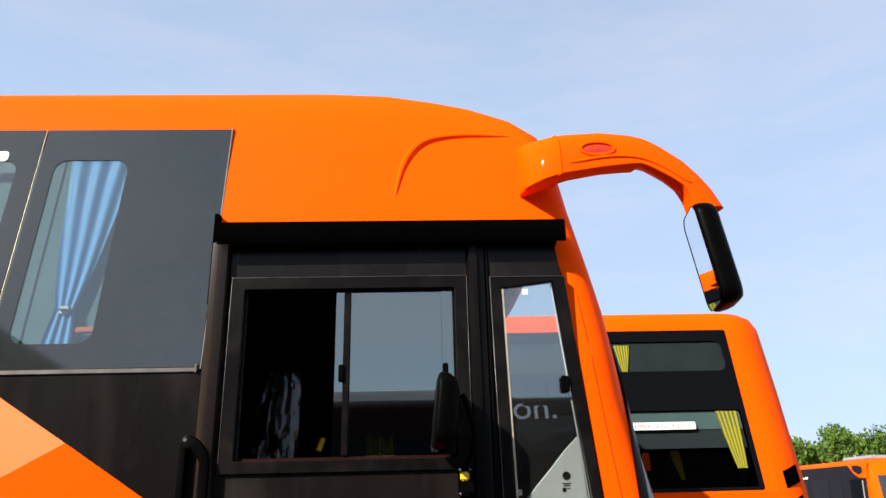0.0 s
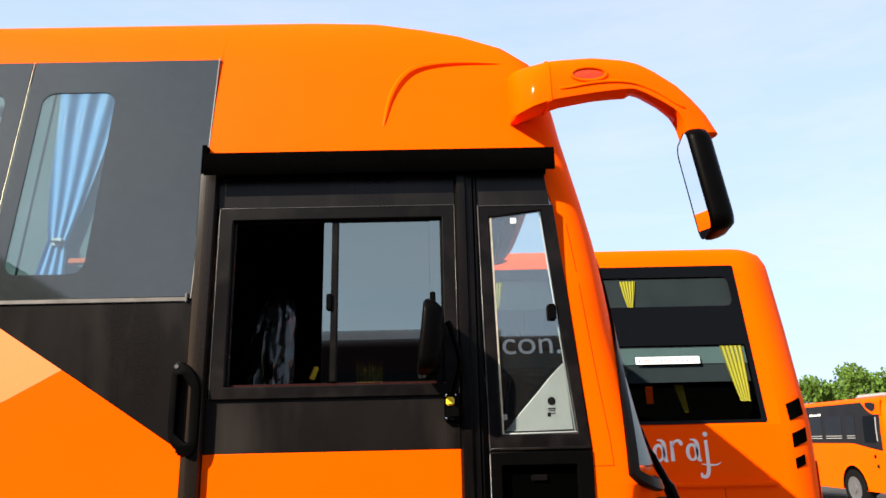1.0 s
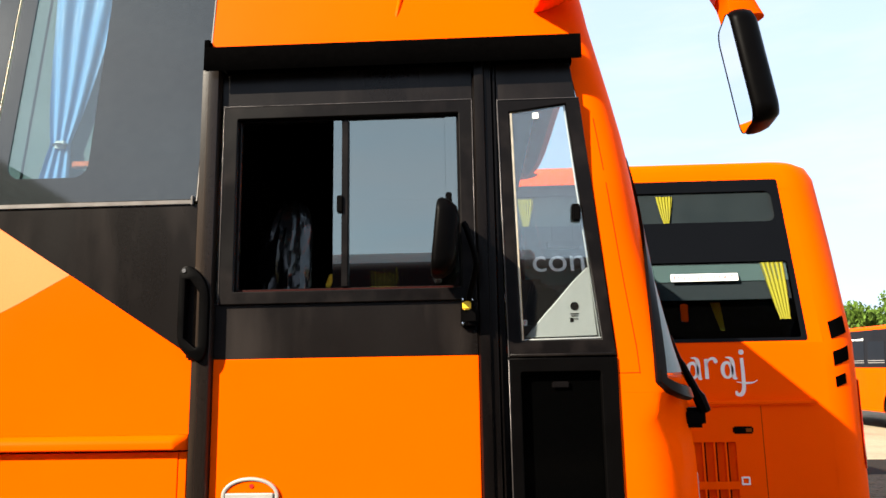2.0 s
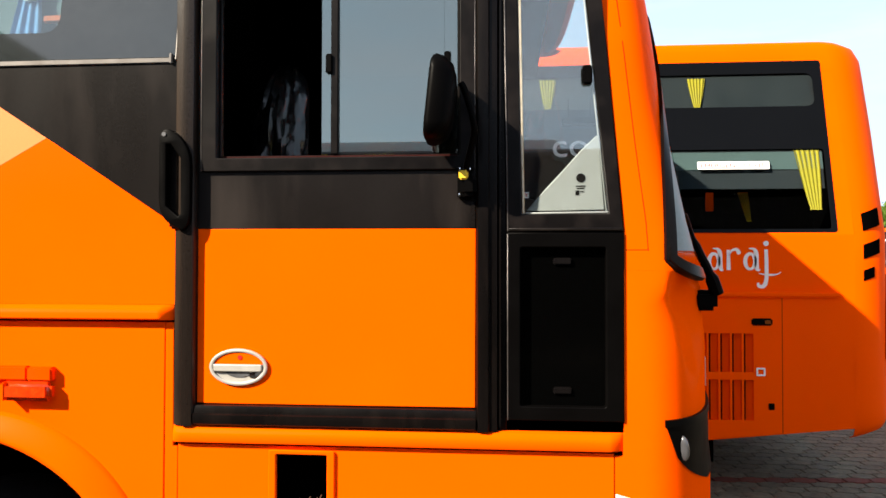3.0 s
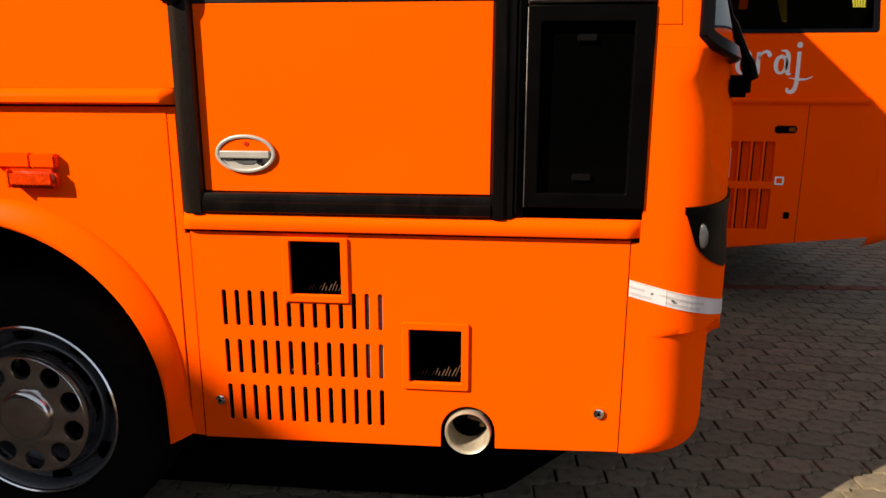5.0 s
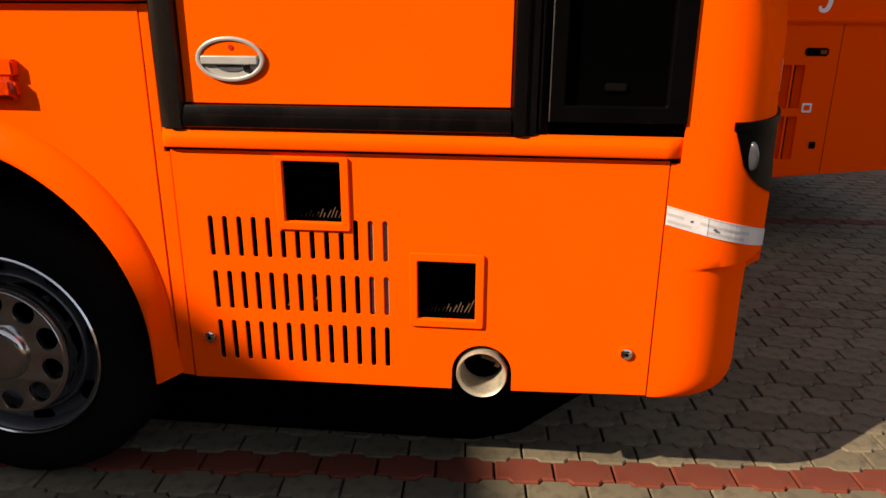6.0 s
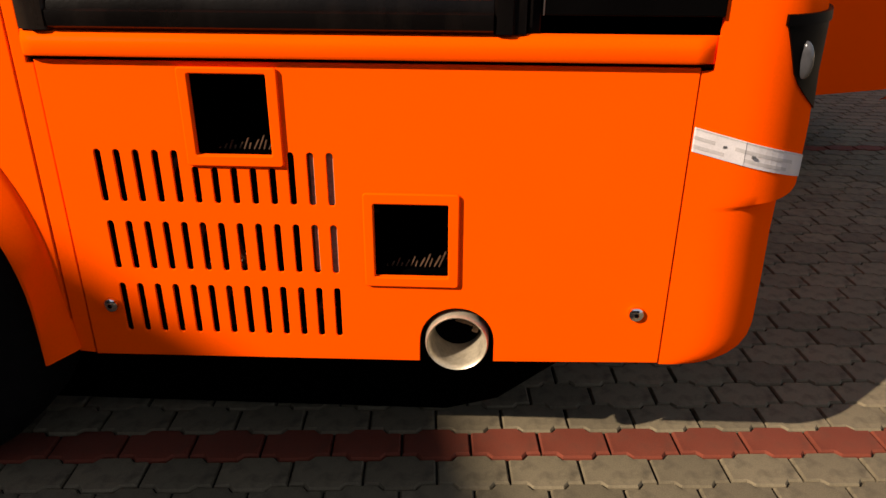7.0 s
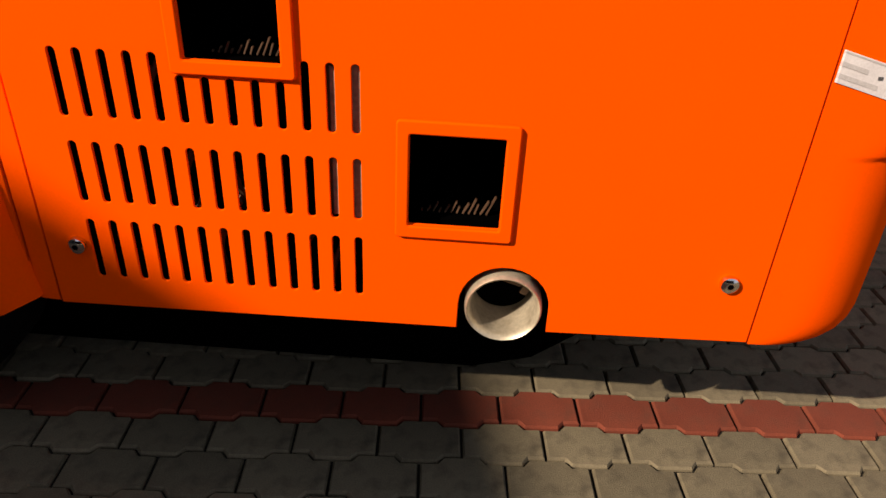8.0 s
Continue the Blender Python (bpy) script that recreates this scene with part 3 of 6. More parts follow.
def moulding(x0, x1, z0, z1, proud):
    """A belt moulding: a rounded bar with softened ends."""
    prof = [(0, z0), (proud * 0.85, z0 + 0.002), (proud, z0 + 0.006), (proud, z1 - 0.022), (proud * 0.92, z1 - 0.016), (proud * 0.5, z1 - 0.005), (0, z1)]
    rows = []
    for x, k in ((x0, 0.0), (x0 + 0.004, 0.55), (x0 + 0.014, 0.9), (x0 + 0.03, 1.0), (x1 - 0.036, 1.0), (x1 - 0.026, 0.92), (x1 - 0.008, 0.35), (x1, 0.0)):
        rows.append([Vector((x, SIDE + 0.004 - (d + 0.004) * k, z)) for d, z in prof])
    return thick_sheet(rows, [[Vector((p.x, SIDE + 0.012, p.z)) for p in r] for r in rows])


part("upper_belt", moulding(-8.9, -0.537, 1.361, 1.4035, 0.026), ORANGE, coach, "orange belt moulding", True)
part("lower_belt", moulding(-0.537, 0.664, 1.034, 1.080, 0.019), ORANGE, coach, "orange belt moulding below the door", True)

# wheel arch panel and its flare
WX, WZ, AR = -1.158, 0.503, 0.544
arch = [(WX + (AR + 0.012) * math.cos(radians(a)), WZ + (AR + 0.012) * math.sin(radians(a))) for a in range(0, 181, 5)]
part("fender_panel", plate([(-0.5625, 0.440), (-0.5625, 1.3555), (-2.4, 1.3555), (-2.4, 0.424), (arch[-1][0], 0.424)] + arch[::-1] + [(arch[0][0], 0.440)], (), 0, 0.02, 0.002), ORANGE, coach, "orange panel round the front wheel")
part("post_panel", plate([(-0.560, 0.426), (-0.5245, 0.424), (-0.5245, 1.021), (-0.5385, 1.021), (-0.5385, 1.3555), (-0.560, 1.3555)], (), -0.002, 0.02, 0.002), ORANGE, coach)
lip = [((WX + AR, 0.414), (-0.553, 0.434)), ((WX + AR, 0.46), (-0.5615, 0.50))]
for a in np.linspace(0, 180, 47):
    c, s_ = math.cos(radians(a)), math.sin(radians(a))
    lip.append(((WX + AR * c, WZ + AR * s_), (WX + math.copysign(0.062, c) + 0.525 * c, 0.585 + 0.525 * s_)))
lip += [((WX - AR, 0.46), (-1.755, 0.50)), ((WX - AR, 0.414), (-1.763, 0.434))]
flare = []
for (xi, zi), (xo, zo) in lip:
    row = [Vector((xi, SIDE + 0.10, zi))]
    row += [Vector((xi + (xo - xi) * f, SIDE - d, zi + (zo - zi) * f)) for f, d in ((0.0, 0.030), (0.03, 0.040), (0.10, 0.044), (0.22, 0.0435), (0.84, 0.0115), (0.95, 0.005), (1.0, -0.006))]
    flare.append(row)
part("wheel_arch_flare", sheet(flare), ORANGE, coach, "raised orange lip round the wheel arch", True)
part("side_skirt", plate([(-8.9, 0.41), (-2.402, 0.41), (-2.402, 1.356), (-8.9, 1.356)], (), 0, 0.02, 0.002), ORANGE, coach)

# lower panel with louvre slots, two framed openings and a notch for the pipe
PX, PZ, PR = 0.234, 0.477, 0.075
notch = [(PX + PR * math.cos(radians(a)), PZ + PR * math.sin(radians(a))) for a in range(0, 181, 12)]
slots = []
for z0, z1 in ((0.763, 0.866), (0.622, 0.724), (0.481, 0.590)):
    for i in range(13):
        x = -0.4395 + 0.0362 * i
        top = min(z1, 0.835) if z1 > 0.8 and -0.268 < x < -0.085 else z1
        slots.append(rrect(x - 0.0062, x + 0.0062, z0, top, 0.006, 3))
H1, H2 = (-0.248, -0.109, 0.860, 1.007), (0.073, 0.2145, 0.621, 0.771)
part("access_panel", plate([(-0.5215, 0.4225), (PX - PR, 0.428)] + notch[::-1] + [(PX + PR, 0.4315), (0.642, 0.4395), (0.642, 1.0275), (-0.5215, 1.0275)],
                           slots + [rrect(*H1, 0.003), rrect(*H2, 0.003)], 0, 0.006, 0.0015), ORANGE, coach, "orange slotted access panel")
for (x0, x1, z0, z1), rim in ((H1, 0.012), (H2, 0.022)):
    part("opening_frame", plate(rrect(x0 - 0.020, x1 + 0.021, z0 - 0.021, z1 + rim, 0.007), [rrect(x0, x1, z0, z1, 0.003)], 0.008, 0.0075, 0.003), ORANGE, coach, "raised orange frame round an opening")
for x, z in ((-0.4675, 0.542), (0.585, 0.553)):
    b = part("panel_bolt", spin([(0.015, SIDE + 0.002), (0.0155, SIDE - 0.004), (0.014, SIDE - 0.009), (0.009, SIDE - 0.012), (0.005, SIDE - 0.0125)], (x, z), 20), STEEL, coach, "chrome panel bolt", True)
    part("bolt_socket", spin([(0.0052, SIDE - 0.0122), (0.004, SIDE - 0.0126), (0.0, SIDE - 0.0124)], (x, z), 6), PLASTIC, b)
p_ = part("exhaust_pipe", spin([(0.0, 2.46), (0.052, 2.46), (0.050, 2.33), (0.054, 2.245), (0.0575, 2.232), (0.061, 2.229), (0.064, 2.234), (0.065, 2.25), (0.063, 2.46)], (PX, PZ - 0.003), 40), PIPE, coach, "worn pale metal tailpipe", True)
bm = boxes((-0.022, 0.030, 2.300, 2.304, -0.004, 0.006), (0.018, 0.032, 2.296, 2.304, -0.014, 0.012), bevel=0.001)
bm.transform(Matrix.Translation((PX + 0.016, 0, PZ + 0.008)) @ pose(0, 0, 0, 0, 18, 0))
part("pipe_flap", bm, FIN, p_, "small loose flap inside the pipe")
# black disc part-way in puts the pipe's inner shade into colour
part("pipe_shade_disc", spin([(0.0505, 2.315), (0.0, 2.317)], (PX, PZ - 0.003), 32), DARK, p_)

# behind the panel: engine bay, its shade put in near-black boxes, with fins and hoses
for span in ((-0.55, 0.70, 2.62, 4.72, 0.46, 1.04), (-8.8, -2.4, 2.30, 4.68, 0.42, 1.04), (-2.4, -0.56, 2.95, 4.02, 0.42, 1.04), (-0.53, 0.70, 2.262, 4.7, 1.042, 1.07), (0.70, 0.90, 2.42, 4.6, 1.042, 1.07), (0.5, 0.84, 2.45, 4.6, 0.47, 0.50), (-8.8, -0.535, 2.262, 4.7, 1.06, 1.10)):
    part("engine_bay", boxes(span, bevel=0), DARK, coach, "engine bay and floor frame, shade painted in near-black")
for x in np.arange(-0.06, 0.06, 0.012):
    part("radiator_fin", boxes((x, x + 0.0045, 2.248, 2.30, 0.60, 0.93), bevel=0), FIN, coach)
for x0, z in ((-0.225, 0.8575), (0.090, 0.6195)):
    for k in range(12):
        x, tall = x0 + 0.0095 * k, 0.003 + 0.020 * (k / 11) ** 1.3 + 0.006 * ((k * 7) % 3)
        bm = boxes((-0.0012, 0.0012, 2.285, 2.292, 0, tall), bevel=0)
        bm.transform(Matrix.Translation((x, 0, z)) @ pose(0, 0, 0, 0, 18 + 5 * ((k * 5) % 3), 0))
        part("fin", bm, FIN, coach)
part("radiator_guard", boxes((-0.0125, 0.004, 2.2445, 2.247, 0.618, 0.870), (-0.044, -0.036, 2.2445, 2.247, 0.625, 0.860), bevel=0.0005), GUARD, coach, "dusty brown guard behind the slots")
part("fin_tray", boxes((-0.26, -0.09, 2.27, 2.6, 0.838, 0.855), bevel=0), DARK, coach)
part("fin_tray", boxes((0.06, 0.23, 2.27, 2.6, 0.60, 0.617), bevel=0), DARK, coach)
# added near-black boxes that make the space under the floor read as shade
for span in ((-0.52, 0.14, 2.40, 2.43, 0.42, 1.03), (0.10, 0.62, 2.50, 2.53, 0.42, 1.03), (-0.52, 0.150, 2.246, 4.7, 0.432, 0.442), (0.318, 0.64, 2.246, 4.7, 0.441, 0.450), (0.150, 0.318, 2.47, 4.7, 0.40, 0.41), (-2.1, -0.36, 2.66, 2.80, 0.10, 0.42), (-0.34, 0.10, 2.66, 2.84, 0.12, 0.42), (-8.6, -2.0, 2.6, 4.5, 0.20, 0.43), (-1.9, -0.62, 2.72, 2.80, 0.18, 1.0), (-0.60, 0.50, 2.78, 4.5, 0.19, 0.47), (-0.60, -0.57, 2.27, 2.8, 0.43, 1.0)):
    part("underfloor_shade", boxes(span, bevel=0.01), DARK, coach, "near-black filler boxes added for the shade under the floor")
# slanted black sheet, added where only shade lies beneath the coach
part("rubber_skirt", plate([(-2.1, 0.03), (0.20, 0.03), (0.34, 0.07), (0.56, 0.24), (0.63, 0.45), (-2.1, 0.45)], (), 0, 0.012, 0.003, y=2.62), DARK, coach, "near-black sheet added as the shade under the floor")
for k, (x, z, dx) in enumerate([(-0.34, 0.80, 0.05), (-0.30, 0.66, 0.04), (-0.26, 0.55, 0.06), (-0.2, 0.67, -0.03), (-0.12, 0.53, 0.05), (-0.07, 0.52, 0.06), (-0.31, 0.53, 0.03)]):
    part("hose", tube(smooth_path([(x, 2.33, z - 0.1), (x + dx * 0.3, 2.275, z), (x + dx, 2.32, z + 0.08)], 4), 0.006, 6), FIN, coach)

# front wheel
def wheel(cx, cz, y, parent):
    w = part("wheel", spin([(0.16, y + 0.10), (0.252, y + 0.05), (0.258, y + 0.012), (0.270, y), (0.275, y + 0.012), (0.270, y + 0.03), (0.27, y + 0.22)], (cx, cz), 64), IRON, parent, "front wheel with a bright trim cover", True)
    part("tyre", spin([(0.269, y + 0.03), (0.278, y + 0.004), (0.33, y - 0.012), (0.385, y - 0.008), (0.412, y + 0.012), (0.426, y + 0.05), (0.430, y + 0.11), (0.428, y + 0.17), (0.41, y + 0.22), (0.29, y + 0.22)], (cx, cz), 72), TYRE, w, "worn black tyre", True)
    part("rim_edge", spin([(0.267, y + 0.004), (0.269, y - 0.004), (0.273, y - 0.007), (0.277, y - 0.003), (0.278, y + 0.006)], (cx, cz), 64), STEEL, w, "bright rim edge", True)
    holes, dim = [], []
    for i in range(10):
        a = radians(36 * i + 19)
        holes.append(ellipse(cx + 0.150 * math.cos(a), cz + 0.150 * math.sin(a), 0.0305, 0.0305, 22))
    part("hub_cover", plate(ellipse(cx, cz, 0.196, 0.196, 64), holes, 0, 0.02, 0.005, y=y - 0.025), HUB, w, "polished steel wheel trim with round holes", True)
    part("hub_cap", spin([(0.084, y - 0.022), (0.083, y - 0.032), (0.079, y - 0.041), (0.073, y - 0.046), (0.066, y - 0.048), (0.0, y - 0.047)], (cx, cz), 48), HUB, w, "domed steel hub cap", True)
    for i in range(10):
        a = radians(36 * i + 19)
        part("wheel_nut", spin([(0.012, y + 0.08), (0.012, y + 0.030), (0.009, y + 0.022), (0.0, y + 0.022)], (cx + 0.150 * math.cos(a), cz + 0.150 * math.sin(a)), 6), IRON, w)
    # black discs laid on the rim stand for its shaded hand holes
    for i in range(8):
        a = radians(45 * i + 8)
        part("rim_hole", plate(ellipse(cx + 0.247 * math.cos(a), cz + 0.247 * math.sin(a), 0.034, 0.034, 24), (), 0, 0.004, 0.001, y=y + 0.046), DARK, w, "black disc painted as the shade of a hand hole in the rim")
    part("hub_edge", spin([(0.181, y - 0.0255), (0.184, y - 0.0262), (0.186, y - 0.0235), (0.192, y - 0.016), (0.1965, y - 0.004), (0.198, y + 0.012)], (cx, cz), 64), STEEL, w, "rounded bright edge of the wheel trim", True)
    part("hub_ring", spin([(0.206, y + 0.06), (0.209, y + 0.030), (0.213, y + 0.026), (0.217, y + 0.030), (0.219, y + 0.06)], (cx, cz), 64), IRON, w, "", True)
    return w


wheel(-1.111, 0.432, 2.315, coach)
wheel(-6.6, 0.432, 2.315, coach)

# side marker lamp
lamp = part("side_lamp", boxes((-1.055, -0.946, SIDE - 0.020, SIDE + 0.002, 1.194, 1.233), (-0.943, -0.872, SIDE - 0.024, SIDE + 0.002, 1.194, 1.231), bevel=0.004), BRACKET, coach, "side marker lamp on an orange bracket")
part("lens", boxes((-1.010, -0.868, SIDE - 0.038, SIDE - 0.002, 1.140, 1.193), bevel=0.012, segments=3), AMBER, lamp, "glossy red-orange lens", True)
part("lens_clip", boxes((-1.004, -0.996, SIDE - 0.040, SIDE, 1.142, 1.191), bevel=0.002), BRACKET, lamp)

# ---- driver's door ----
door = part("driver_door", plate([(-0.4725, 1.1375), (0.2855, 1.1375), (0.2855, 1.611), (-0.4725, 1.611)], (), -0.004, 0.02, 0.003), ORANGE, coach, "orange driver's door with a black upper half")
part("door_upper_panel", plate([(-0.4725, 1.6105), (0.2855, 1.6105), (0.2855, 1.768), (-0.4725, 1.768)], (), -0.003, 0.02, 0.002), BLACK, door, "satin black door panel")


def rail(p0, p1, w, proud):
    """A rounded rubber strip between two points of the side plane."""
    p0, p1 = Vector((p0[0], 0, p0[1])), Vector((p1[0], 0, p1[1]))
    t = (p1 - p0).normalized()
    nrm = Vector((-t.z, 0, t.x))
    rows = []
    for p in (p0, p1):
        rows.append([p + nrm * w * q + Vector((0, SIDE + 0.01 - (proud + 0.01) * h, 0)) for q, h in ((-0.5, 0), (-0.49, 0.7), (-0.40, 0.93), (-0.15, 1.0), (0.05, 0.97), (0.12, 0.72), (0.30, 0.68), (0.45, 0.6), (0.5, 0))])
    return thick_sheet(rows, [[Vector((p.x, SIDE + 0.018, p.z)) for p in r] for r in rows])


part("left_seal", rail((-0.503, 1.080), (-0.503, 2.482), 0.061, 0.020), BRONZE, coach, "dusty bronze-black door post", True)
part("bottom_seal", rail((-0.4725, 1.1088), (0.2865, 1.1088), 0.056, 0.022), RUBBER, coach, "black rubber sill strip", True)
part("right_seal", rail((0.3155, 2.482), (0.3155, 1.0805), 0.058, 0.020), RUBBER, coach, "black rubber door post", True)
part("pillar_panel", plate([(0.345, 1.081), (0.3665, 1.081), (0.3665, 1.60), (0.3555, 2.36), (0.3555, 2.48), (0.345, 2.48)], (), -0.006, 0.02, 0.002), TRIM, coach)
part("pillar_bead", boxes((0.3475, 0.3535, SIDE - 0.006, SIDE + 0.01, 1.09, 2.47), bevel=0.002), RUBBER, coach)
part("header_panel", plate([(-0.472, 2.364), (0.286, 2.364), (0.286, 2.49), (-0.472, 2.49)], (), -0.004, 0.02, 0.002), BLACK, coach, "black panel over the driver's window")
part("quarter_header", plate([(0.3565, 2.3595), (0.592, 2.3595), (0.575, 2.49), (0.3565, 2.49)], (), -0.003, 0.02, 0.002), BLACK, coach)

# window frame and sliding panes
frame_ = part("window_frame", plate(rrect(-0.461, 0.2845, 1.765, 2.3625, 0.006), [rrect(-0.418, 0.243, 1.802, 2.322, 0.004)], 0.008, 0.028, 0.003), TRIM, door, "dark window frame")
# thin pale strips paint the highlight on the frame's outer edges
for span in ((-0.461, 0.2845, 2.3605, 2.3625), (-0.461, -0.4588, 1.766, 2.360), (0.2825, 0.2845, 1.766, 2.360)):
    part("frame_edge", plate([(span[0], span[2]), (span[1], span[2]), (span[1], span[3]), (span[0], span[3])], (), 0.0095, 0.004, 0.0005), GLINT, door, "pale strip painted as the highlight on the window frame's edge")
part("inner_frame", plate(rrect(-0.420, 0.2445, 1.800, 2.324, 0.004), [rrect(-0.412, 0.237, 1.810, 2.316, 0.003)], -0.012, 0.02, 0.002), RUBBER, door)
pane1 = part("sliding_pane", plate(rrect(-0.088, 0.236, 1.811, 2.315, 0.003), (), -0.016, 0.004, 0.0005), CABIN, door, "sliding pane of tinted glass")
pane2 = part("sliding_pane", plate(rrect(-0.132, -0.106, 1.811, 2.315, 0.003), (), -0.010, 0.004, 0.0005), CABIN, door, "sliding pane of tinted glass")
pane3 = part("sliding_pane", plate(rrect(0.201, 0.2365, 1.811, 2.315, 0.003), (), -0.010, 0.004, 0.0005), CABIN, door, "sliding pane of tinted glass")
for p in (pane1, pane2, pane3):
    p.visible_shadow = False
part("meeting_stile", boxes((-0.106, -0.085, SIDE + 0.006, SIDE + 0.030, 1.811, 2.315), bevel=0.003), TRIM, door, "dark aluminium stile of the sliding window")
for x, z in ((-0.108, 2.056), (0.212, 2.056)):
    part("window_latch", boxes((x - 0.011, x + 0.007, SIDE - 0.002, SIDE + 0.014, z - 0.026, z + 0.026), bevel=0.003), PLASTIC, door, "black window latch")
part("window_channel", boxes((-0.412, 0.237, SIDE + 0.012, SIDE + 0.05, 1.797, 1.8095), bevel=0.001), material("red_painted_channel", (0.030, 0.004, 0.003), 0.5, spec=0.1), door, "dark red window channel")

# drip ledge over the door
ledge = thick_sheet([[Vector((x, SIDE + dy, z)) for dy, z in ((0.035, 2.550), (-0.047, 2.538), (-0.053, 2.530), (-0.056, 2.480), (-0.047, 2.462))] for x in (-0.508, -0.501, 0.0, 0.60, 0.607)],
                    [[Vector((x, SIDE + dy, z)) for dy, z in ((0.035, 2.534), (-0.034, 2.526), (-0.042, 2.518), (-0.044, 2.483), (-0.042, 2.464))] for x in (-0.508, -0.501, 0.0, 0.60, 0.607)])
part("drip_ledge", ledge, DARK, coach, "black rain ledge over the driver's door", True)
part("ledge_backing", boxes((-0.500, 0.585, SIDE - 0.001, SIDE + 0.05, 2.470, 2.540), bevel=0), DARK, coach)

# quarter window and the black locker below it
quarter_hole = [(0.393, 2.318), (0.560, 2.340), (0.630, 1.648), (0.406, 1.646)]
part("quarter_frame", plate([(0.3565, 2.357), (0.600, 2.357), (0.668, 1.602), (0.368, 1.602)], [quarter_hole], 0.006, 0.03, 0.003), TRIM, coach, "black frame of the quarter window")
# left and top strips carry a painted highlight
part("quarter_edge", plate([(0.357, 2.358), (0.3605, 2.358), (0.3715, 1.602), (0.368, 1.602)], (), 0.0085, 0.008, 0.001), GLINT, coach, "pale strip painted as the highlight on the frame's edge")
part("quarter_edge", plate([(0.3615, 2.355), (0.598, 2.355), (0.598, 2.357), (0.3615, 2.357)], (), 0.0085, 0.008, 0.0005), GLINT, coach)
part("quarter_edge", plate([(0.373, 1.6035), (0.660, 1.6035), (0.660, 1.611), (0.373, 1.610)], (), 0.0085, 0.008, 0.002), BLACK, coach)
qp = part("quarter_pane", plate(quarter_hole, (), -0.004, 0.004, 0.0005), DUSTY, coach, "clear glass of the quarter window")
qp.visible_shadow = False
part("quarter_rail", plate([(0.394, 2.316), (0.402, 2.317), (0.414, 1.648), (0.407, 1.647)], (), 0.002, 0.012, 0.002), PIPE, coach, "bright window rail")
part("quarter_bar", plate([(0.555, 2.338), (0.559, 2.339), (0.629, 1.65), (0.624, 1.65)], (), -0.010, 0.008, 0.002), PALE, coach)
part("sill_bar", plate([(0.406, 1.647), (0.63, 1.649), (0.63, 1.6545), (0.406, 1.651)], (), 0.001, 0.012, 0.002), PALE, coach)
part("pane_sticker", boxes((0.462, 0.480, SIDE + 0.001, SIDE + 0.003, 2.298, 2.316), bevel=0), WHITE, qp, "small white square sticker")
part("pane_mark", plate(ellipse(0.560, 1.742, 0.012, 0.012, 20), (), -0.0082, 0.0008, 0), PLASTIC, qp, "round black glass mark")
part("pane_print", boxes((0.547, 0.572, SIDE + 0.0083, SIDE + 0.0090, 1.719, 1.722), (0.550, 0.569, SIDE + 0.0083, SIDE + 0.0090, 1.713, 1.716), (0.546, 0.556, SIDE + 0.0083, SIDE + 0.0090, 1.697, 1.709), (0.558, 0.57, SIDE + 0.0083, SIDE + 0.0090, 1.705, 1.707), bevel=0), PLASTIC, qp)
part("quarter_latch", boxes((0.562, 0.588, SIDE - 0.014, SIDE + 0.004, 1.984, 2.034), bevel=0.004), PLASTIC, coach, "black quarter window latch")
part("inner_fairing", plate([(0.418, 1.656), (0.622, 1.657), (0.607, 1.850), (0.600, 1.853), (0.560, 1.815), (0.515, 1.764), (0.470, 1.716)], (), -0.0095, 0.010, 0.003), PALE, coach, "pale grey fairing behind the quarter glass")
part("dash_console", boxes((0.40, 0.50, SIDE + 0.22, SIDE + 0.30, 1.60, 1.848), bevel=0.012), PLASTIC, coach, "dark console on the dashboard")
bm = boxes((-0.045, 0.045, 0, 0.03, 0, 0.125), bevel=0.008)
bm.transform(Matrix.Translation((0.462, SIDE + 0.165, 1.695)) @ pose(0, 0, 0, 0, 16, 0))
part("dash_console", bm, PLASTIC, coach, "tilted dark screen on the dashboard", True)
lab = part("pane_label", plate(rrect(0.411, 0.425, 1.690, 1.706, 0.001), (), -0.0085, 0.001, 0.0), WHITE, qp, "small white label with a red Y")
t = lettering("Y", 0.4135, 1.692, 0.0165, SIDE + 0.0082, 0.0006)
part("label_letter", t, SIGNRED, lab)
# pale strip paints the highlight down the locker frame
part("locker_edge", plate([(0.368, 1.111), (0.371, 1.111), (0.371, 1.594), (0.368, 1.594)], (), 0.0095, 0.006, 0.001), GLINT, coach, "pale strip painted as the highlight on the locker frame's edge")
part("locker_frame", plate([(0.368, 1.111), (0.668, 1.111), (0.668, 1.5985), (0.368, 1.5985)], [rrect(0.402, 0.622, 1.147, 1.560, 0.006)], 0.008, 0.03, 0.003), PLASTIC, coach, "black frame of the locker")
locker = part("locker_door", plate(rrect(0.398, 0.626, 1.143, 1.564, 0.004), (), -0.018, 0.012, 0.002), BLACKGLASS, coach, "glossy black locker door")
for z in (1.524, 1.186):
    part("locker_catch", boxes((0.488, 0.536, SIDE + 0.008, SIDE + 0.02, z - 0.009, z + 0.009), bevel=0.003), TRIM, locker, "small grey catch")

# oval door handle
OX, OZ = -0.354, 1.237
handle = part("door_handle", plate(ellipse(OX, OZ, 0.081, 0.050, 48), [ellipse(OX, OZ, 0.070, 0.040, 48)], 0.006, 0.010, 0.004), SILVER, door, "silver oval door handle", True)
part("handle_back", plate(ellipse(OX, OZ, 0.072, 0.042, 40), (), -0.002, 0.003, 0.0), SILVER, handle)
up = [p for p in ellipse(OX, OZ, 0.069, 0.039, 60) if p[1] > OZ + 0.008]
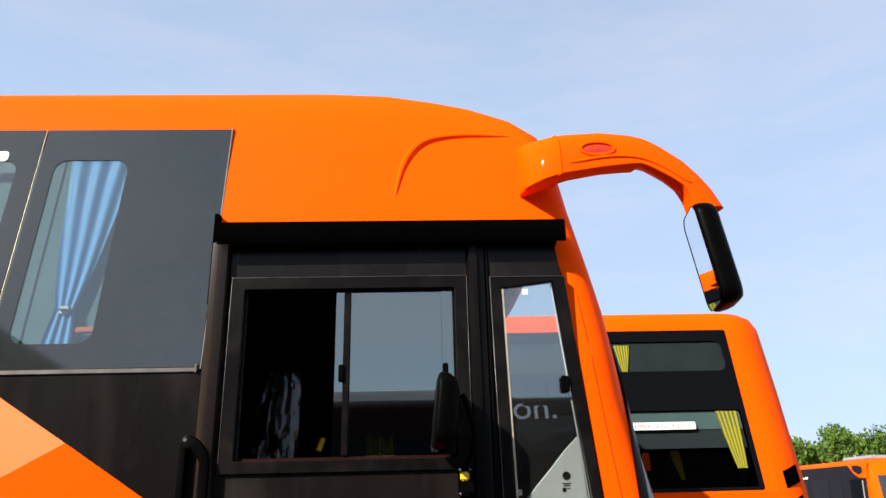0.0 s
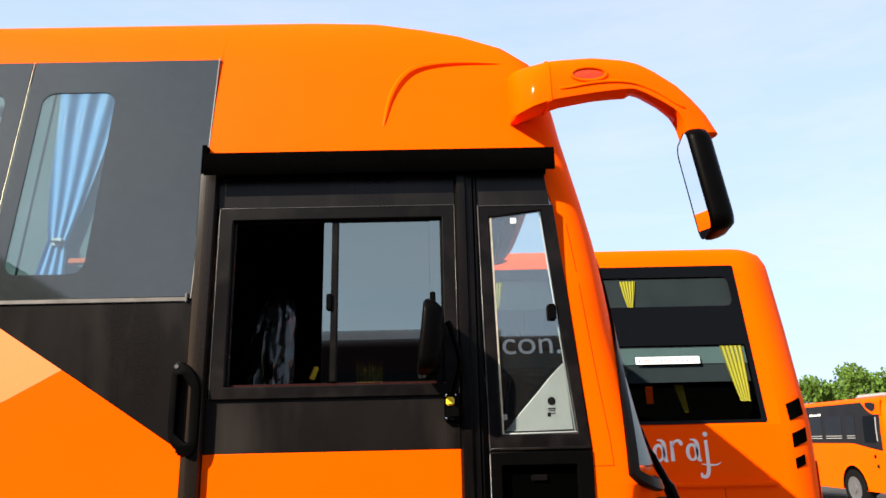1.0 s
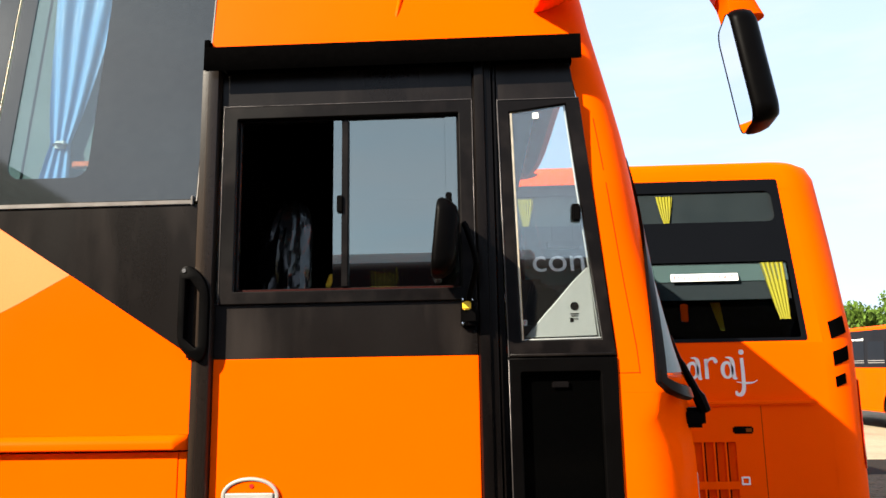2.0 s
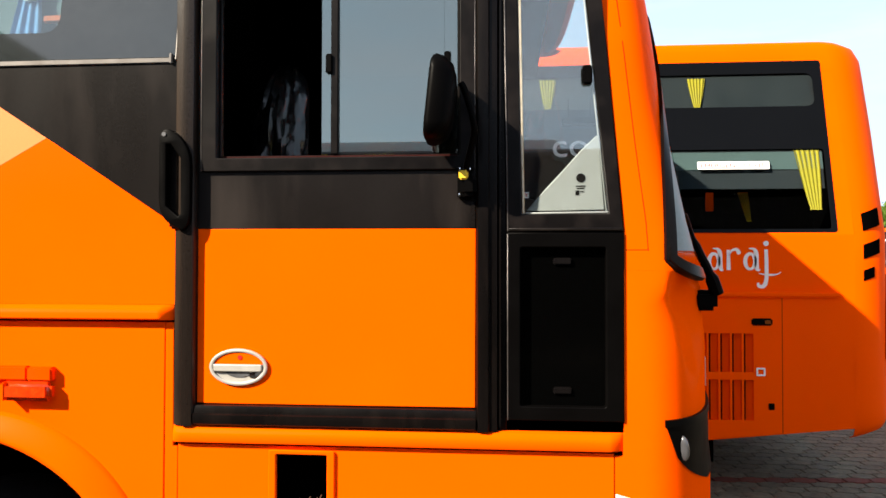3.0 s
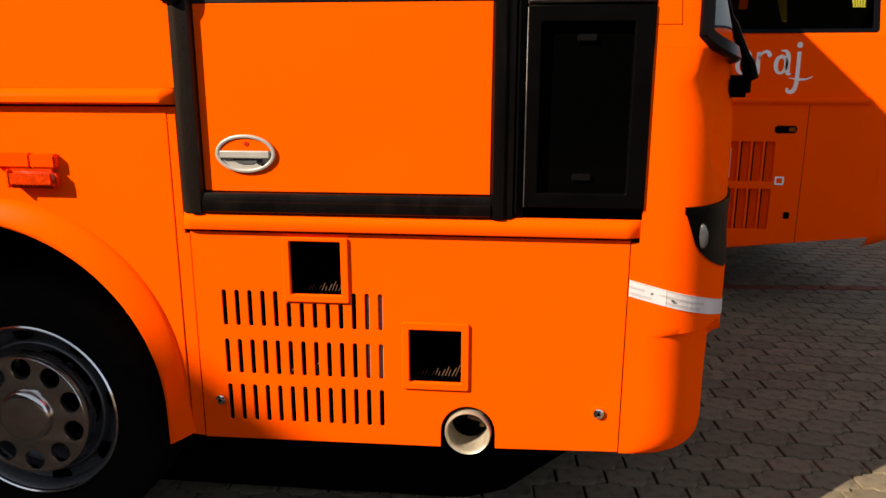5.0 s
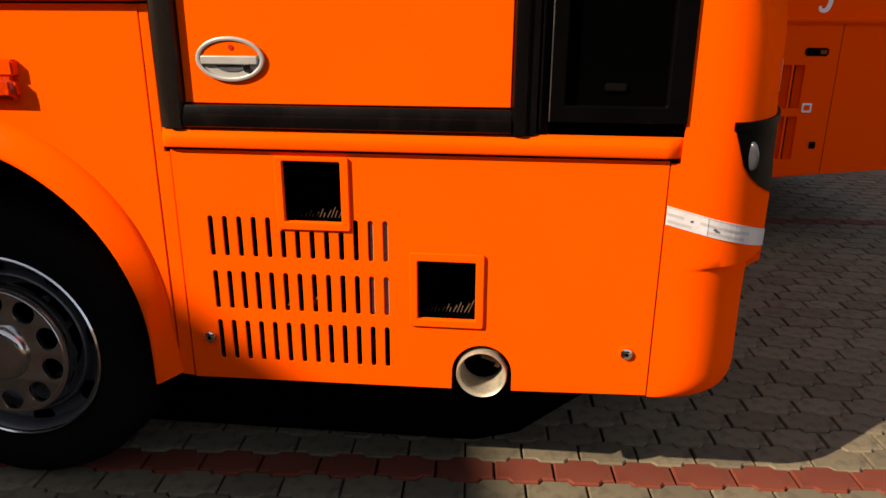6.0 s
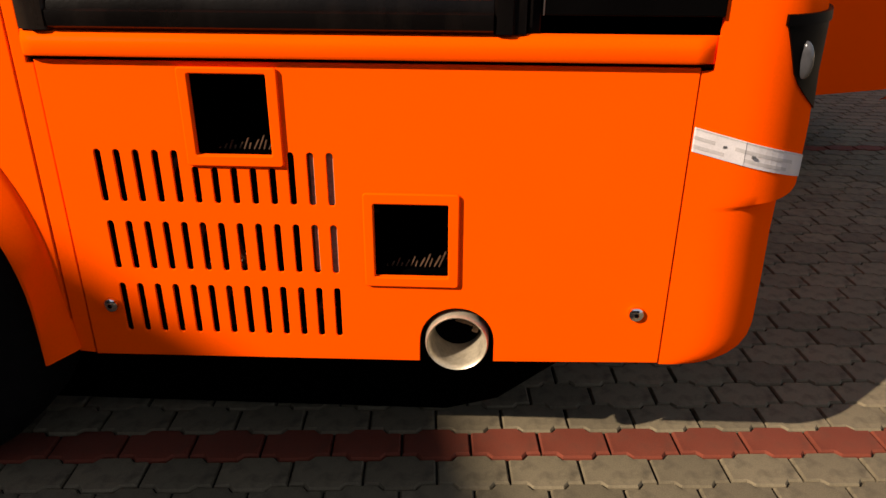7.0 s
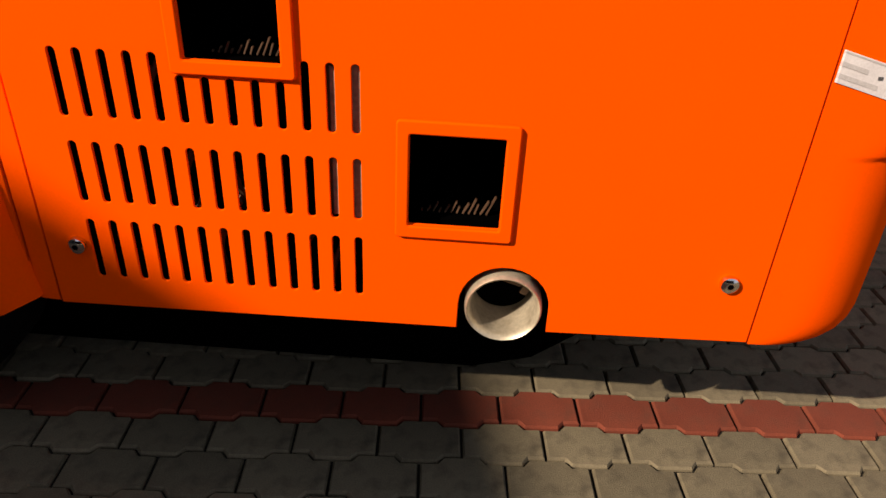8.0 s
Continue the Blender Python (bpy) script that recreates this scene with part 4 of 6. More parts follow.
part("handle_plate", plate(up, (), 0.001, 0.003, 0.0), ORANGE, handle)
part("handle_grip", plate(rrect(OX - 0.068, OX + 0.066, OZ - 0.012, OZ + 0.008, 0.004), (), 0.008, 0.008, 0.003), SILVER, handle, "pale grip bar")
# flat grey plate whose colour stands for shade under the grip
cut = [(OX - 0.036, OZ - 0.013), (OX + 0.034, OZ - 0.013), (OX + 0.028, OZ - 0.022), (OX + 0.012, OZ - 0.027), (OX - 0.010, OZ - 0.027), (OX - 0.028, OZ - 0.022)]
part("handle_pocket", plate(cut, (), 0.0005, 0.002, 0.0), IRON, handle, "flat grey patch painted as a shaded finger hollow")
part("handle_lock", spin([(0.009, SIDE + 0.002), (0.009, SIDE - 0.008), (0.0, SIDE - 0.009)], (OX + 0.041, OZ - 0.020), 16), STEEL, handle, "lock barrel", True)
part("handle_dot", spin([(0.006, SIDE), (0.006, SIDE - 0.003), (0, SIDE - 0.003)], (OX + 0.004, OZ + 0.026), 12), SIGNRED, handle)

# black grab handle beside the door
g_out = smooth_path([(-0.566, 1.862, 0), (-0.553, 1.876, 0), (-0.532, 1.875, 0), (-0.500, 1.846, 0), (-0.481, 1.80, 0), (-0.479, 1.72, 0), (-0.480, 1.645, 0), (-0.492, 1.612, 0), (-0.515, 1.609, 0), (-0.562, 1.655, 0), (-0.567, 1.76, 0), (-0.566, 1.862, 0)], 5)[:-1]
grab = part("grab_handle", plate([(p.x, p.y) for p in g_out], [[(-0.547, 1.838), (-0.535, 1.838), (-0.507, 1.800), (-0.505, 1.650), (-0.513, 1.643), (-0.547, 1.672)]], 0.034, 0.028, 0.004), PLASTIC, coach, "black grab handle beside the door", True)
for z0, z1 in ((1.845, 1.872), (1.628, 1.660)):
    part("grab_foot", boxes((-0.545, -0.494, SIDE - 0.02, SIDE + 0.003, z0 - 0.018, z1 - 0.022), bevel=0.006), PLASTIC, grab)
part("grab_screw", spin([(0.006, SIDE - 0.032), (0.006, SIDE - 0.0365), (0, SIDE - 0.0365)], (-0.552, 1.864), 10), IRON, grab)

# small door mirror
dm = part("door_mirror", tube(smooth_path([(0.262, SIDE - 0.015, 1.70), (0.262, SIDE - 0.04, 1.76), (0.281, SIDE - 0.075, 1.83), (0.284, SIDE - 0.09, 1.87), (0.262, SIDE - 0.10, 1.95), (0.252, SIDE - 0.10, 1.97)], 5), 0.0085, 10), PLASTIC, coach, "black door mirror on a bent arm", True)
part("mirror_foot", boxes((0.238, 0.276, SIDE - 0.016, SIDE + 0.002, 1.688, 1.772), bevel=0.004), PLASTIC, dm)
part("mirror_bracket", boxes((0.248, 0.290, SIDE - 0.055, SIDE - 0.012, 1.692, 1.742), bevel=0.01), PLASTIC, dm)
for x, z in ((0.244, 1.764), (0.270, 1.764), (0.244, 1.697), (0.272, 1.697)):
    part("mirror_screw", spin([(0.0042, SIDE - 0.014), (0.0042, SIDE - 0.019), (0, SIDE - 0.020)], (x, z), 10), STEEL, dm)
part("mirror_tag", boxes((0.244, 0.268, SIDE - 0.059, SIDE - 0.014, 1.733, 1.757), bevel=0.004), YELLOWTAG, dm, "yellow sticker on the mirror foot")
head = []
for i, (d, k) in enumerate(((0.0, 0.90), (0.006, 0.97), (0.018, 1.0), (0.045, 0.96), (0.072, 0.82), (0.085, 0.6), (0.09, 0.3))):
    ring = []
    for (u, v) in rrect(-0.085, 0.085, -0.108, 0.108, 0.04, 5):
        ring.append(Vector((d, u * k, v * k)))
    head.append(ring + [ring[0]])
bm = sheet(head)
bmesh.ops.remove_doubles(bm, verts=bm.verts, dist=1e-5)
bmesh.ops.holes_fill(bm, edges=[e for e in bm.edges if e.is_boundary], sides=0)
bm.transform(pose(0.172, SIDE - 0.11, 1.925, 0, 6, 2) @ Matrix.Diagonal((0.75, 1, 0.98, 1)))
part("mirror_head", bm, PLASTIC, dm, "black mirror housing", True)

# ---- the front: pillar, mask, windscreen, bumper ----
EDGE = [(1.08, 0.669), (1.60, 0.6695), (2.357, 0.6015), (2.49, 0.577), (2.56, 0.565)]
SCREEN = [(1.46, 0.772), (1.60, 0.771), (1.78, 0.768), (1.90, 0.772), (2.04, 0.782), (2.30, 0.768), (2.545, 0.735)]


def screen_edge(z, along=0.0):
    """The angle of the windscreen's near edge at height z, and of a line that runs along metres inside it."""
    f = min(0.995, (between(z, SCREEN) - between(z, NOSE)) / between(z, BOW))
    t = math.degrees(math.asin(max(0.02, f) ** (between(z, SQUARE) / 2)))
    p = nose(z, t)
    while along > 0 and t < 90:
        t += 0.25
        q = nose(z, t)
        along -= (q - p).length
        p = q
    return t



def strip(zs, left, right, n=14, off=0.0, th=0.012):
    """A shell patch on the front; left(z) and right(z) give angles or, left, an x on the side plane."""
    def rows(o):
        out = []
        for z in zs:
            a = left(z)
            row = []
            if isinstance(a, tuple):
                xn = nose(z, 0.0).x
                y = SIDE + between(z, INSET) - o
                if a[0] < xn:
                    row += [Vector((a[0] + (xn - a[0]) * i / 4, y, z)) for i in range(4)]
                    a = 0.0
                else:
                    row_x = min(1, ((a[0] - xn) / (between(z, BOW) + o))) ** (between(z, SQUARE) / 2)
                    a = math.degrees(math.asin(row_x))
                    row += [nose(z, a * (0.999 + 0.00025 * i), o) for i in range(4)]
            row += [nose(z, a + (right(z) - a) * i / n, o) for i in range(n + 1)]
            out.append(row)
        return out
    return thick_sheet(rows(off), rows(off - th))


def zs(a, b, n):
    return [a + (b - a) * i / n for i in range(n + 1)]


part("front_pillar", strip(zs(1.5, 2.555, 22), lambda z: (between(z, EDGE) + 0.001,), lambda z: screen_edge(z), 30), ORANGE, coach, "orange windscreen pillar", True)
part("front_mask", strip([0.437, 0.442, 0.45, 0.462, 0.48, 0.50, 0.53, 0.60, 0.64, 0.66] + [0.67 + 0.005 * i for i in range(22)] + [0.78, 0.80, 0.86, 0.90, 0.96, 1.0, 1.021, 1.0225, 1.05, 1.079, 1.081] + zs(1.12, 1.4997, 14), lambda z: (0.669 if z > 1.08 else 0.6655,) if z > 1.022 else (0.6450,), lambda z: 180.0, 100), MASK, coach, "glossy orange front mask and bumper in one moulding", True)
def seam_x(z):
    return between(z, EDGE) + between(z, [(1.55, 0.060), (1.82, 0.048), (2.3, 0.036)])


part("pillar_seam", strip(zs(1.551, 2.3, 10), lambda z: (seam_x(z),), lambda z: theta_x(z, seam_x(z) + 0.002), 2, 0.0004, 0.003), RECESS, coach)
part("pillar_seam", strip([1.5525, 1.5545], lambda z: (0.672,), lambda z: theta_x(z, 0.731), 6, 0.0004, 0.003), RECESS, coach)
# small rectangle of darker orange at the pillar's edge
part("pillar_patch", boxes((0.650, 0.668, SIDE + 0.001, SIDE + 0.02, 1.87, 1.92), bevel=0.003), AMBER, coach, "small darker orange patch on the pillar")
ws = part("windscreen", strip(zs(1.537, 2.77, 16), lambda z: screen_edge(z, 0.02) if z < 2.55 else theta_at(z, SIDE + 0.55), lambda z: 180.0, 60, 0.006, 0.006), WINDSCREEN, coach, "large curved windscreen", True)
ws.visible_shadow = False
part("screen_seal", strip(zs(1.528, 2.55, 16), lambda z: max(0.05, screen_edge(z) - 0.1), lambda z: screen_edge(z, 0.028), 10, 0.010, 0.02), RUBBER, coach, "black windscreen seal", True)
part("screen_cowl", strip(zs(1.499, 1.545, 4), lambda z: max(0.05, screen_edge(z)), lambda z: 180.0, 100, 0.0, 0.012), MASK, coach, "orange cowl under the windscreen", True)
low, low_in = [], []
for dz, o in ((0.022, 0.002), (0.016, 0.012), (-0.012, 0.012), (-0.020, 0.002)):
    row = []
    for q in np.linspace(0, 1, 70):
        zc = 1.546 - 0.055 * (1 - (1 - min(1, q * 3)) ** 2)
        t0 = screen_edge(zc + dz, 0.008)
        row.append(nose(zc + dz, t0 + (170 - t0) * q ** 1.5, o, scooped=False))
    low.append(row)
    low_in.append([p + Vector((-0.012, 0.004, 0)) for p in row])
part("screen_lower_seal", thick_sheet(low, low_in), RUBBER, coach, "", True)
# pale band just inside the windscreen seal, wider towards the bottom
part("screen_print", strip(zs(1.552, 2.55, 12), lambda z: screen_edge(z, 0.03), lambda z: screen_edge(z, 0.13 + 0.25 * max(0, 1.75 - z)), 12, 0.001, 0.003), PALE, coach, "pale band at the windscreen edge", True)

# headlamp, tape, wiper, badge bar
lamp_top, lamp_low = 1.108, 0.93


def lamp_left(z):
    return (between(z, [(0.925, 0.925), (0.94, 0.90), (0.97, 0.852), (1.01, 0.810), (1.108, 0.772)]),)


hl = part("headlamp", strip(zs(0.925, 1.108, 10), lamp_left, lambda z: theta_at(z, 2.78), 12, 0.005, 0.02), PLASTIC, coach, "black headlamp surround with a clear lens", True)
part("lamp_brow", strip(zs(1.098, 1.116, 2), lambda z: (0.772,), lambda z: theta_at(z, 2.8), 20, 0.009, 0.02), PLASTIC, hl, "", True)
bm = bmesh.new()
bmesh.ops.create_uvsphere(bm, u_segments=20, v_segments=12, radius=1, matrix=Matrix.Translation(nose(1.038, theta_x(1.038, 0.824), 0.004)) @ pose(0, 0, 0, 0, -8, 40) @ Matrix.Diagonal((0.012, 0.016, 0.034, 1)))
part("lamp_lens", bm, LENS, hl, "clear oval lens", True)


def band(z0, z1, w, off, first=0, end=None):
    """A band from the panel joint round the corner, falling from z0 to z1 along its length."""
    line = [(x, None) for x in np.linspace(0.648, 0.74, 6)] + [(None, math.degrees(math.asin(q ** 1.3))) for q in np.linspace(0.1, 0.97, 22)] + [(None, t) for t in (72, 78, 83)]
    rows, run, last = [[], []], 0.0, None
    for x, t in line:
        for r, s in zip(rows, (0.5, -0.5)):
            p = Vector((x, SIDE - off, 0)) if t is None else nose(0.8, t, off)
            p.z = 0.0
            if s > 0:
                run, last = run + ((p - last).length if last else 0), p.copy()
            p.z = z0 + (z1 - z0) * min(1.3, run / 0.40) + s * w
            q = p if t is None else nose(p.z, t, off)
            r.append(q.copy())
    rows = [r[first:end] for r in rows]
    return thick_sheet(rows, [[p + Vector((-0.002, 0.002, 0)) for p in r] for r in rows])


tape = part("reflective_tape", band(0.904, 0.798, 0.044, 0.0022), TAPE, coach, "white reflective tape on the bumper corner")
for dz, first, last in ((0.004, 0, 3), (-0.012, 0, 4), (0.004, 4, 15), (-0.012, 5, 14), (0.0195, 0, 20)):
    part("tape_stripe", band(0.904 + dz, 0.798 + dz, 0.0065 if dz < 0.01 else 0.002, 0.0028, first, last), TAPEGREY, tape, "faint grey row on the tape")
for x, dz in ((0.703, 0.002), (0.757, -0.002)):
    z = 0.904 - 0.106 * (x - 0.648) / 0.40 + dz
    part("tape_mark", boxes((x - 0.003, x + 0.003, SIDE - 0.0036, SIDE + 0.001, z - 0.002, z + 0.002), bevel=0), IRON, tape)
part("wiper_arm", tube(smooth_path([nose(1.66, theta_at(1.66, 2.48), 0.012), nose(1.57, theta_at(1.57, 2.50), 0.022), nose(1.49, theta_at(1.49, 2.53), 0.042), nose(1.43, theta_at(1.43, 2.55), 0.055)], 4), [0.007] * 4 + [0.013] * 5 + [0.02] * 4, 8), PLASTIC, coach, "black wiper arm", True)
c = nose(1.41, theta_at(1.41, 2.55), 0.04)
part("wiper_pivot", boxes((c.x - 0.05, c.x + 0.02, c.y - 0.02, c.y + 0.06, c.z - 0.03, c.z + 0.03), bevel=0.012), PLASTIC, coach)
part("front_badge", strip(zs(1.155, 1.235, 2), lambda z: theta_at(z, 2.55), lambda z: theta_at(z, 2.75), 6, 0.003, 0.004), WHITE, coach, "white badge on the front mask")

# far side, entrance door of glass, back, and black sheets that put shade in the cab
FAR = 2 * COACH_Y - SIDE
part("far_wall", boxes((-8.9, -0.35, FAR - 0.02, FAR, 0.42, 2.96), (-0.35, 0.43, FAR - 0.02, FAR, 0.42, 2.56), (0.43, 0.66, FAR - 0.02, FAR, 0.42, 1.3), bevel=0), ORANGE, coach)
fd = part("entrance_glass", boxes((0.43, 0.60, FAR - 0.014, FAR - 0.006, 1.3, 2.45), bevel=0), CLEAR, coach, "glass entrance door")
fd.visible_shadow = False
part("back_wall", boxes((-8.93, -8.9, SIDE + 0.01, FAR - 0.01, 0.42, 3.2), bevel=0), ORANGE, coach)
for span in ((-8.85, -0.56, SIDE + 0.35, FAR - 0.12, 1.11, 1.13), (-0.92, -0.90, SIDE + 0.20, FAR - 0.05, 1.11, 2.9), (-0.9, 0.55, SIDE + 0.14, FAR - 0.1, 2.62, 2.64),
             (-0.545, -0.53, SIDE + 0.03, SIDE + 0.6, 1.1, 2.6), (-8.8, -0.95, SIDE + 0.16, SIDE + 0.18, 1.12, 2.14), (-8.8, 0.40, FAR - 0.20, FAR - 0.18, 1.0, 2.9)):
    part("cab_shade_sheet", boxes(span, bevel=0), DARK, coach, "near-black sheet added to keep the cab in shade")
part("dashboard", boxes((0.30, 0.88, SIDE + 0.35, FAR - 0.35, 1.12, 1.62), (0.42, 0.70, SIDE + 0.42, SIDE + 0.85, 1.6, 1.78), bevel=0.03), PLASTIC, coach, "dark dashboard")
part("steering_wheel", tube([Vector((0.30 + 0.05 * math.cos(a), SIDE + 0.62 + 0.2 * math.sin(a), 1.80 + 0.2 * math.cos(a) * 0.6)) for a in np.linspace(0, 2 * math.pi, 33)], 0.014, 8, caps=False), PLASTIC, coach, "black steering wheel", True)
part("cabin_mirror", boxes((0.60, 0.74, SIDE + 1.05, SIDE + 1.10, 2.085, 2.112), (0.62, 0.624, SIDE + 1.06, SIDE + 1.07, 2.11, 2.19), (0.71, 0.714, SIDE + 1.06, SIDE + 1.07, 2.11, 2.19), bevel=0.002), PLASTIC, coach, "dark cabin mirror on two stems")
for k in range(13):
    x = -0.038 + 0.00925 * k + 0.0015 * ((k * 7) % 3)
    part("fringe_strand", boxes((x, x + 0.0018, SIDE + 0.15, SIDE + 0.153, 1.802, 1.885 - 0.007 * ((k * 5) % 4)), bevel=0), YELLOW, coach, "yellow fringe strand inside the cab")
part("cab_label", boxes((0.161, 0.182, SIDE + 0.058, SIDE + 0.060, 1.822, 1.844), bevel=0), WHITE, coach, "small white label with a red E")
part("label_letter", lettering("E", 0.1655, 1.826, 0.020, SIDE + 0.0572, 0.0008), SIGNRED, coach, "red letter E")
bm = boxes((-0.008, 0.008, 0, 0.02, -0.024, 0.024), bevel=0.003)
bm.transform(Matrix.Translation((-0.209, SIDE + 0.36, 1.874)) @ pose(0, 0, 0, 0, 20, 30))
part("yellow_tag", bm, YELLOWTAG, coach, "small yellow tag in the cab")
seat = thing("driver_seat", "driver's seat wrapped in crinkled clear plastic in the dark cab", "seat", m=Matrix.Translation((-0.42, SIDE + 0.62, 1.07)))
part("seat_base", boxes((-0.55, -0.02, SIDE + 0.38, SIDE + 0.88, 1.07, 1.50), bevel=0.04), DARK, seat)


def crinkled(x0, x1, y0, y1, z0, z1, amp, seed):
    bm = boxes((x0, x1, y0, y1, z0, z1), bevel=0.05, segments=3)
    bmesh.ops.subdivide_edges(bm, edges=list(bm.edges), cuts=5, use_grid_fill=True)
    for v in bm.verts:
        q = Vector((v.co.x * 16, v.co.y * 16, v.co.z * 5)) + Vector((seed, 0, 0))
        v.co += Vector((noise.noise(q), noise.noise(q + Vector((9, 0, 0))), 0.6 * noise.noise(q + Vector((0, 9, 0))))) * amp
    return bm


rows = []
for i in range(61):
    f = i / 60
    z = 1.50 + 0.69 * f
    w = 0.090 * (1 - 0.15 * f) * math.sqrt(max(0.0, 1 - max(0, f - 0.70) ** 2 / 0.0905)) + 0.004
    x = -0.372 - 0.035 * math.sin(math.pi * f)
    row = []
    for k in range(57):
        a = 2 * math.pi * k / 56
        q = Vector((math.cos(a) * 3.2, math.sin(a) * 3.2, z * 3 + math.cos(a)))
        crumple = 0.022 * noise.noise(q) + 0.016 * abs(noise.noise(q * 2.3 + Vector((4, 0, 0)))) + 0.008 * abs(noise.noise(q * 5.1))
        r = 1 + crumple / 0.115 * 1.2
        row.append(Vector((x + w * r * math.cos(a), SIDE + 0.50 + 1.3 * w * r * math.sin(a), z + 0.012 * noise.noise(q * 2))))
    rows.append(row)
bm = sheet(rows)
bmesh.ops.remove_doubles(bm, verts=bm.verts, dist=1e-5)
part("backrest", bm, WRAP, seat, "backrest in crinkled plastic", True)
part("cushion", crinkled(-0.48, 0.0, SIDE + 0.38, SIDE + 0.86, 1.48, 1.60, 0.03, 5), WRAP, seat)

# big hanging mirror on its arm
# stations along the arm: top x, z; lower front edge x, z; y of the front and of the back; how far the underside rises to the back
STATIONS = [(0.486, 2.864, 0.486, 2.673, 2.285, 2.4, 0.0), (0.497, 2.868, 0.494, 2.669, 2.245, 2.39, 0.005), (0.523, 2.867, 0.509, 2.665, 2.21, 2.37, 0.01), (0.562, 2.862, 0.549, 2.675, 2.18, 2.34, 0.014),
            (0.604, 2.861, 0.603, 2.688, 2.165, 2.3, 0.016), (0.638, 2.862, 0.644, 2.695, 2.164, 2.28, 0.016), (0.756, 2.867, 0.754, 2.713, 2.164, 2.272, 0.016), (0.859, 2.855, 0.831, 2.722, 2.164, 2.272, 0.014),
            (0.903, 2.842, 0.869, 2.725, 2.164, 2.272, 0.012), (0.923, 2.832, 0.885, 2.722, 2.164, 2.272, 0.03), (0.958, 2.811, 0.914, 2.708, 2.164, 2.272, 0.036), (1.032, 2.754, 0.975, 2.672, 2.166, 2.27, 0.03),
            (1.078, 2.701, 1.01, 2.647, 2.168, 2.268, 0.018), (1.12, 2.646, 1.028, 2.617, 2.172, 2.266, 0.008), (1.152, 2.581, 1.04, 2.564, 2.176, 2.262, 0.0)]
SECTION = [(0.0, 0.06), (0.02, 0.01), (0.10, 0.0), (0.35, 0.0), (0.58, 0.02), (0.75, 0.08), (0.87, 0.18), (0.95, 0.31), (1.0, 0.50), (0.97, 0.70), (0.88, 0.88), (0.70, 0.98), (0.45, 1.0), (0.12, 1.0), (0.0, 0.96)]


def arm_ring(st, grow=0.0):
    """A section of the arm: rounded above, a crisp edge below, a flat underside that climbs to the back."""
    xt, zt, xb, zb, y0, y1, rise = st
    ring = []
    for v, w in SECTION:
        v, w = v + grow * (v - 0.5) * 2, w + grow * (w - 0.5) * 2
        lift = rise * max(0.0, min(1.0, w)) * max(0.0, 1 - 2.5 * v)
        ring.append(Vector((xb + (xt - xb) * v, y0 + (y1 - y0) * w, zb + (zt - zb) * v + lift)))
    return ring


rings = []
for p, q in zip(STATIONS, STATIONS[1:]):
    for k in range(3):
        rings.append(arm_ring([u + (w - u) * k / 3 for u, w in zip(p, q)]))
rings.append(arm_ring(STATIONS[-1]))
bm = sheet([r + [r[0]] for r in rings])
bmesh.ops.remove_doubles(bm, verts=bm.verts, dist=1e-5)
for _ in range(2):
    bmesh.ops.smooth_vert(bm, verts=[v for v in bm.verts if not v.is_boundary], factor=0.2, use_axis_x=True, use_axis_y=True, use_axis_z=True)
bmesh.ops.holes_fill(bm, edges=[e for e in bm.edges if e.is_boundary], sides=0)
arm = part("mirror_arm", bm, GLOSS_ORANGE, coach, "glossy orange mirror arm curving down from the roof corner", True)
mid = [u + (w - u) * 0.86 for u, w in zip(STATIONS[3], STATIONS[4])]
col = [r + [r[0]] for r in (arm_ring(mid, -0.01), arm_ring([u + 0.001 * (i in (0, 2)) for i, u in enumerate(mid)], 0.018), arm_ring([u + (w - u) * 0.12 for u, w in zip(STATIONS[4], STATIONS[5])], 0.018), arm_ring([u + (w - u) * 0.2 for u, w in zip(STATIONS[4], STATIONS[5])], -0.01))]
part("arm_collar", sheet(col), GLOSS_ORANGE, arm, "raised collar where the arm joins its base")
al = part("arm_lamp_rim", plate(ellipse(0.734, 2.780, 0.062, 0.028, 36), [ellipse(0.734, 2.781, 0.051, 0.019, 36)], 0.007, 0.016, 0.004, y=2.166), GLOSS_ORANGE, arm, "", True)
part("arm_lamp", plate(ellipse(0.734, 2.781, 0.051, 0.019, 32), (), 0.003, 0.012, 0.004, y=2.167), AMBER, arm, "red-orange oval lamp on the arm", True)
rib = smooth_path([(0.630, 2.168, 2.731), (0.670, 2.166, 2.735), (0.734, 2.165, 2.747), (0.810, 2.165, 2.753), (0.885, 2.165, 2.744), (0.957, 2.167, 2.710), (1.009, 2.169, 2.673), (1.044, 2.172, 2.654)], 4)
part("arm_rib", tube(rib, [0.001] + [0.0065] * (len(rib) - 2) + [0.001], 10), GLOSS_ORANGE, arm, "raised rib along the arm", True)
mh = []
for d, k, kv in ((0.0, 0.90, 0.96), (0.006, 0.97, 0.99), (0.02, 1.0, 1.0), (0.042, 0.97, 0.99), (0.062, 0.85, 0.96), (0.075, 0.6, 0.9), (0.079, 0.3, 0.8)):
    ring = [Vector((d, u * k, v * kv)) for u, v in rrect(-0.095, 0.095, -0.172, 0.172, 0.045, 6)]
    mh.append(ring + [ring[0]])
HEAD = pose(1.060, 2.225, 2.408, 0, 0, 0) @ pose(0, 0, 0, 0, -8, -9)
bm = sheet(mh)
bmesh.ops.remove_doubles(bm, verts=bm.verts, dist=1e-5)
bmesh.ops.holes_fill(bm, edges=[e for e in bm.edges if e.is_boundary], sides=0)
bm.transform(HEAD)
hd = part("mirror_housing", bm, PLASTIC, arm, "black mirror housing", True)
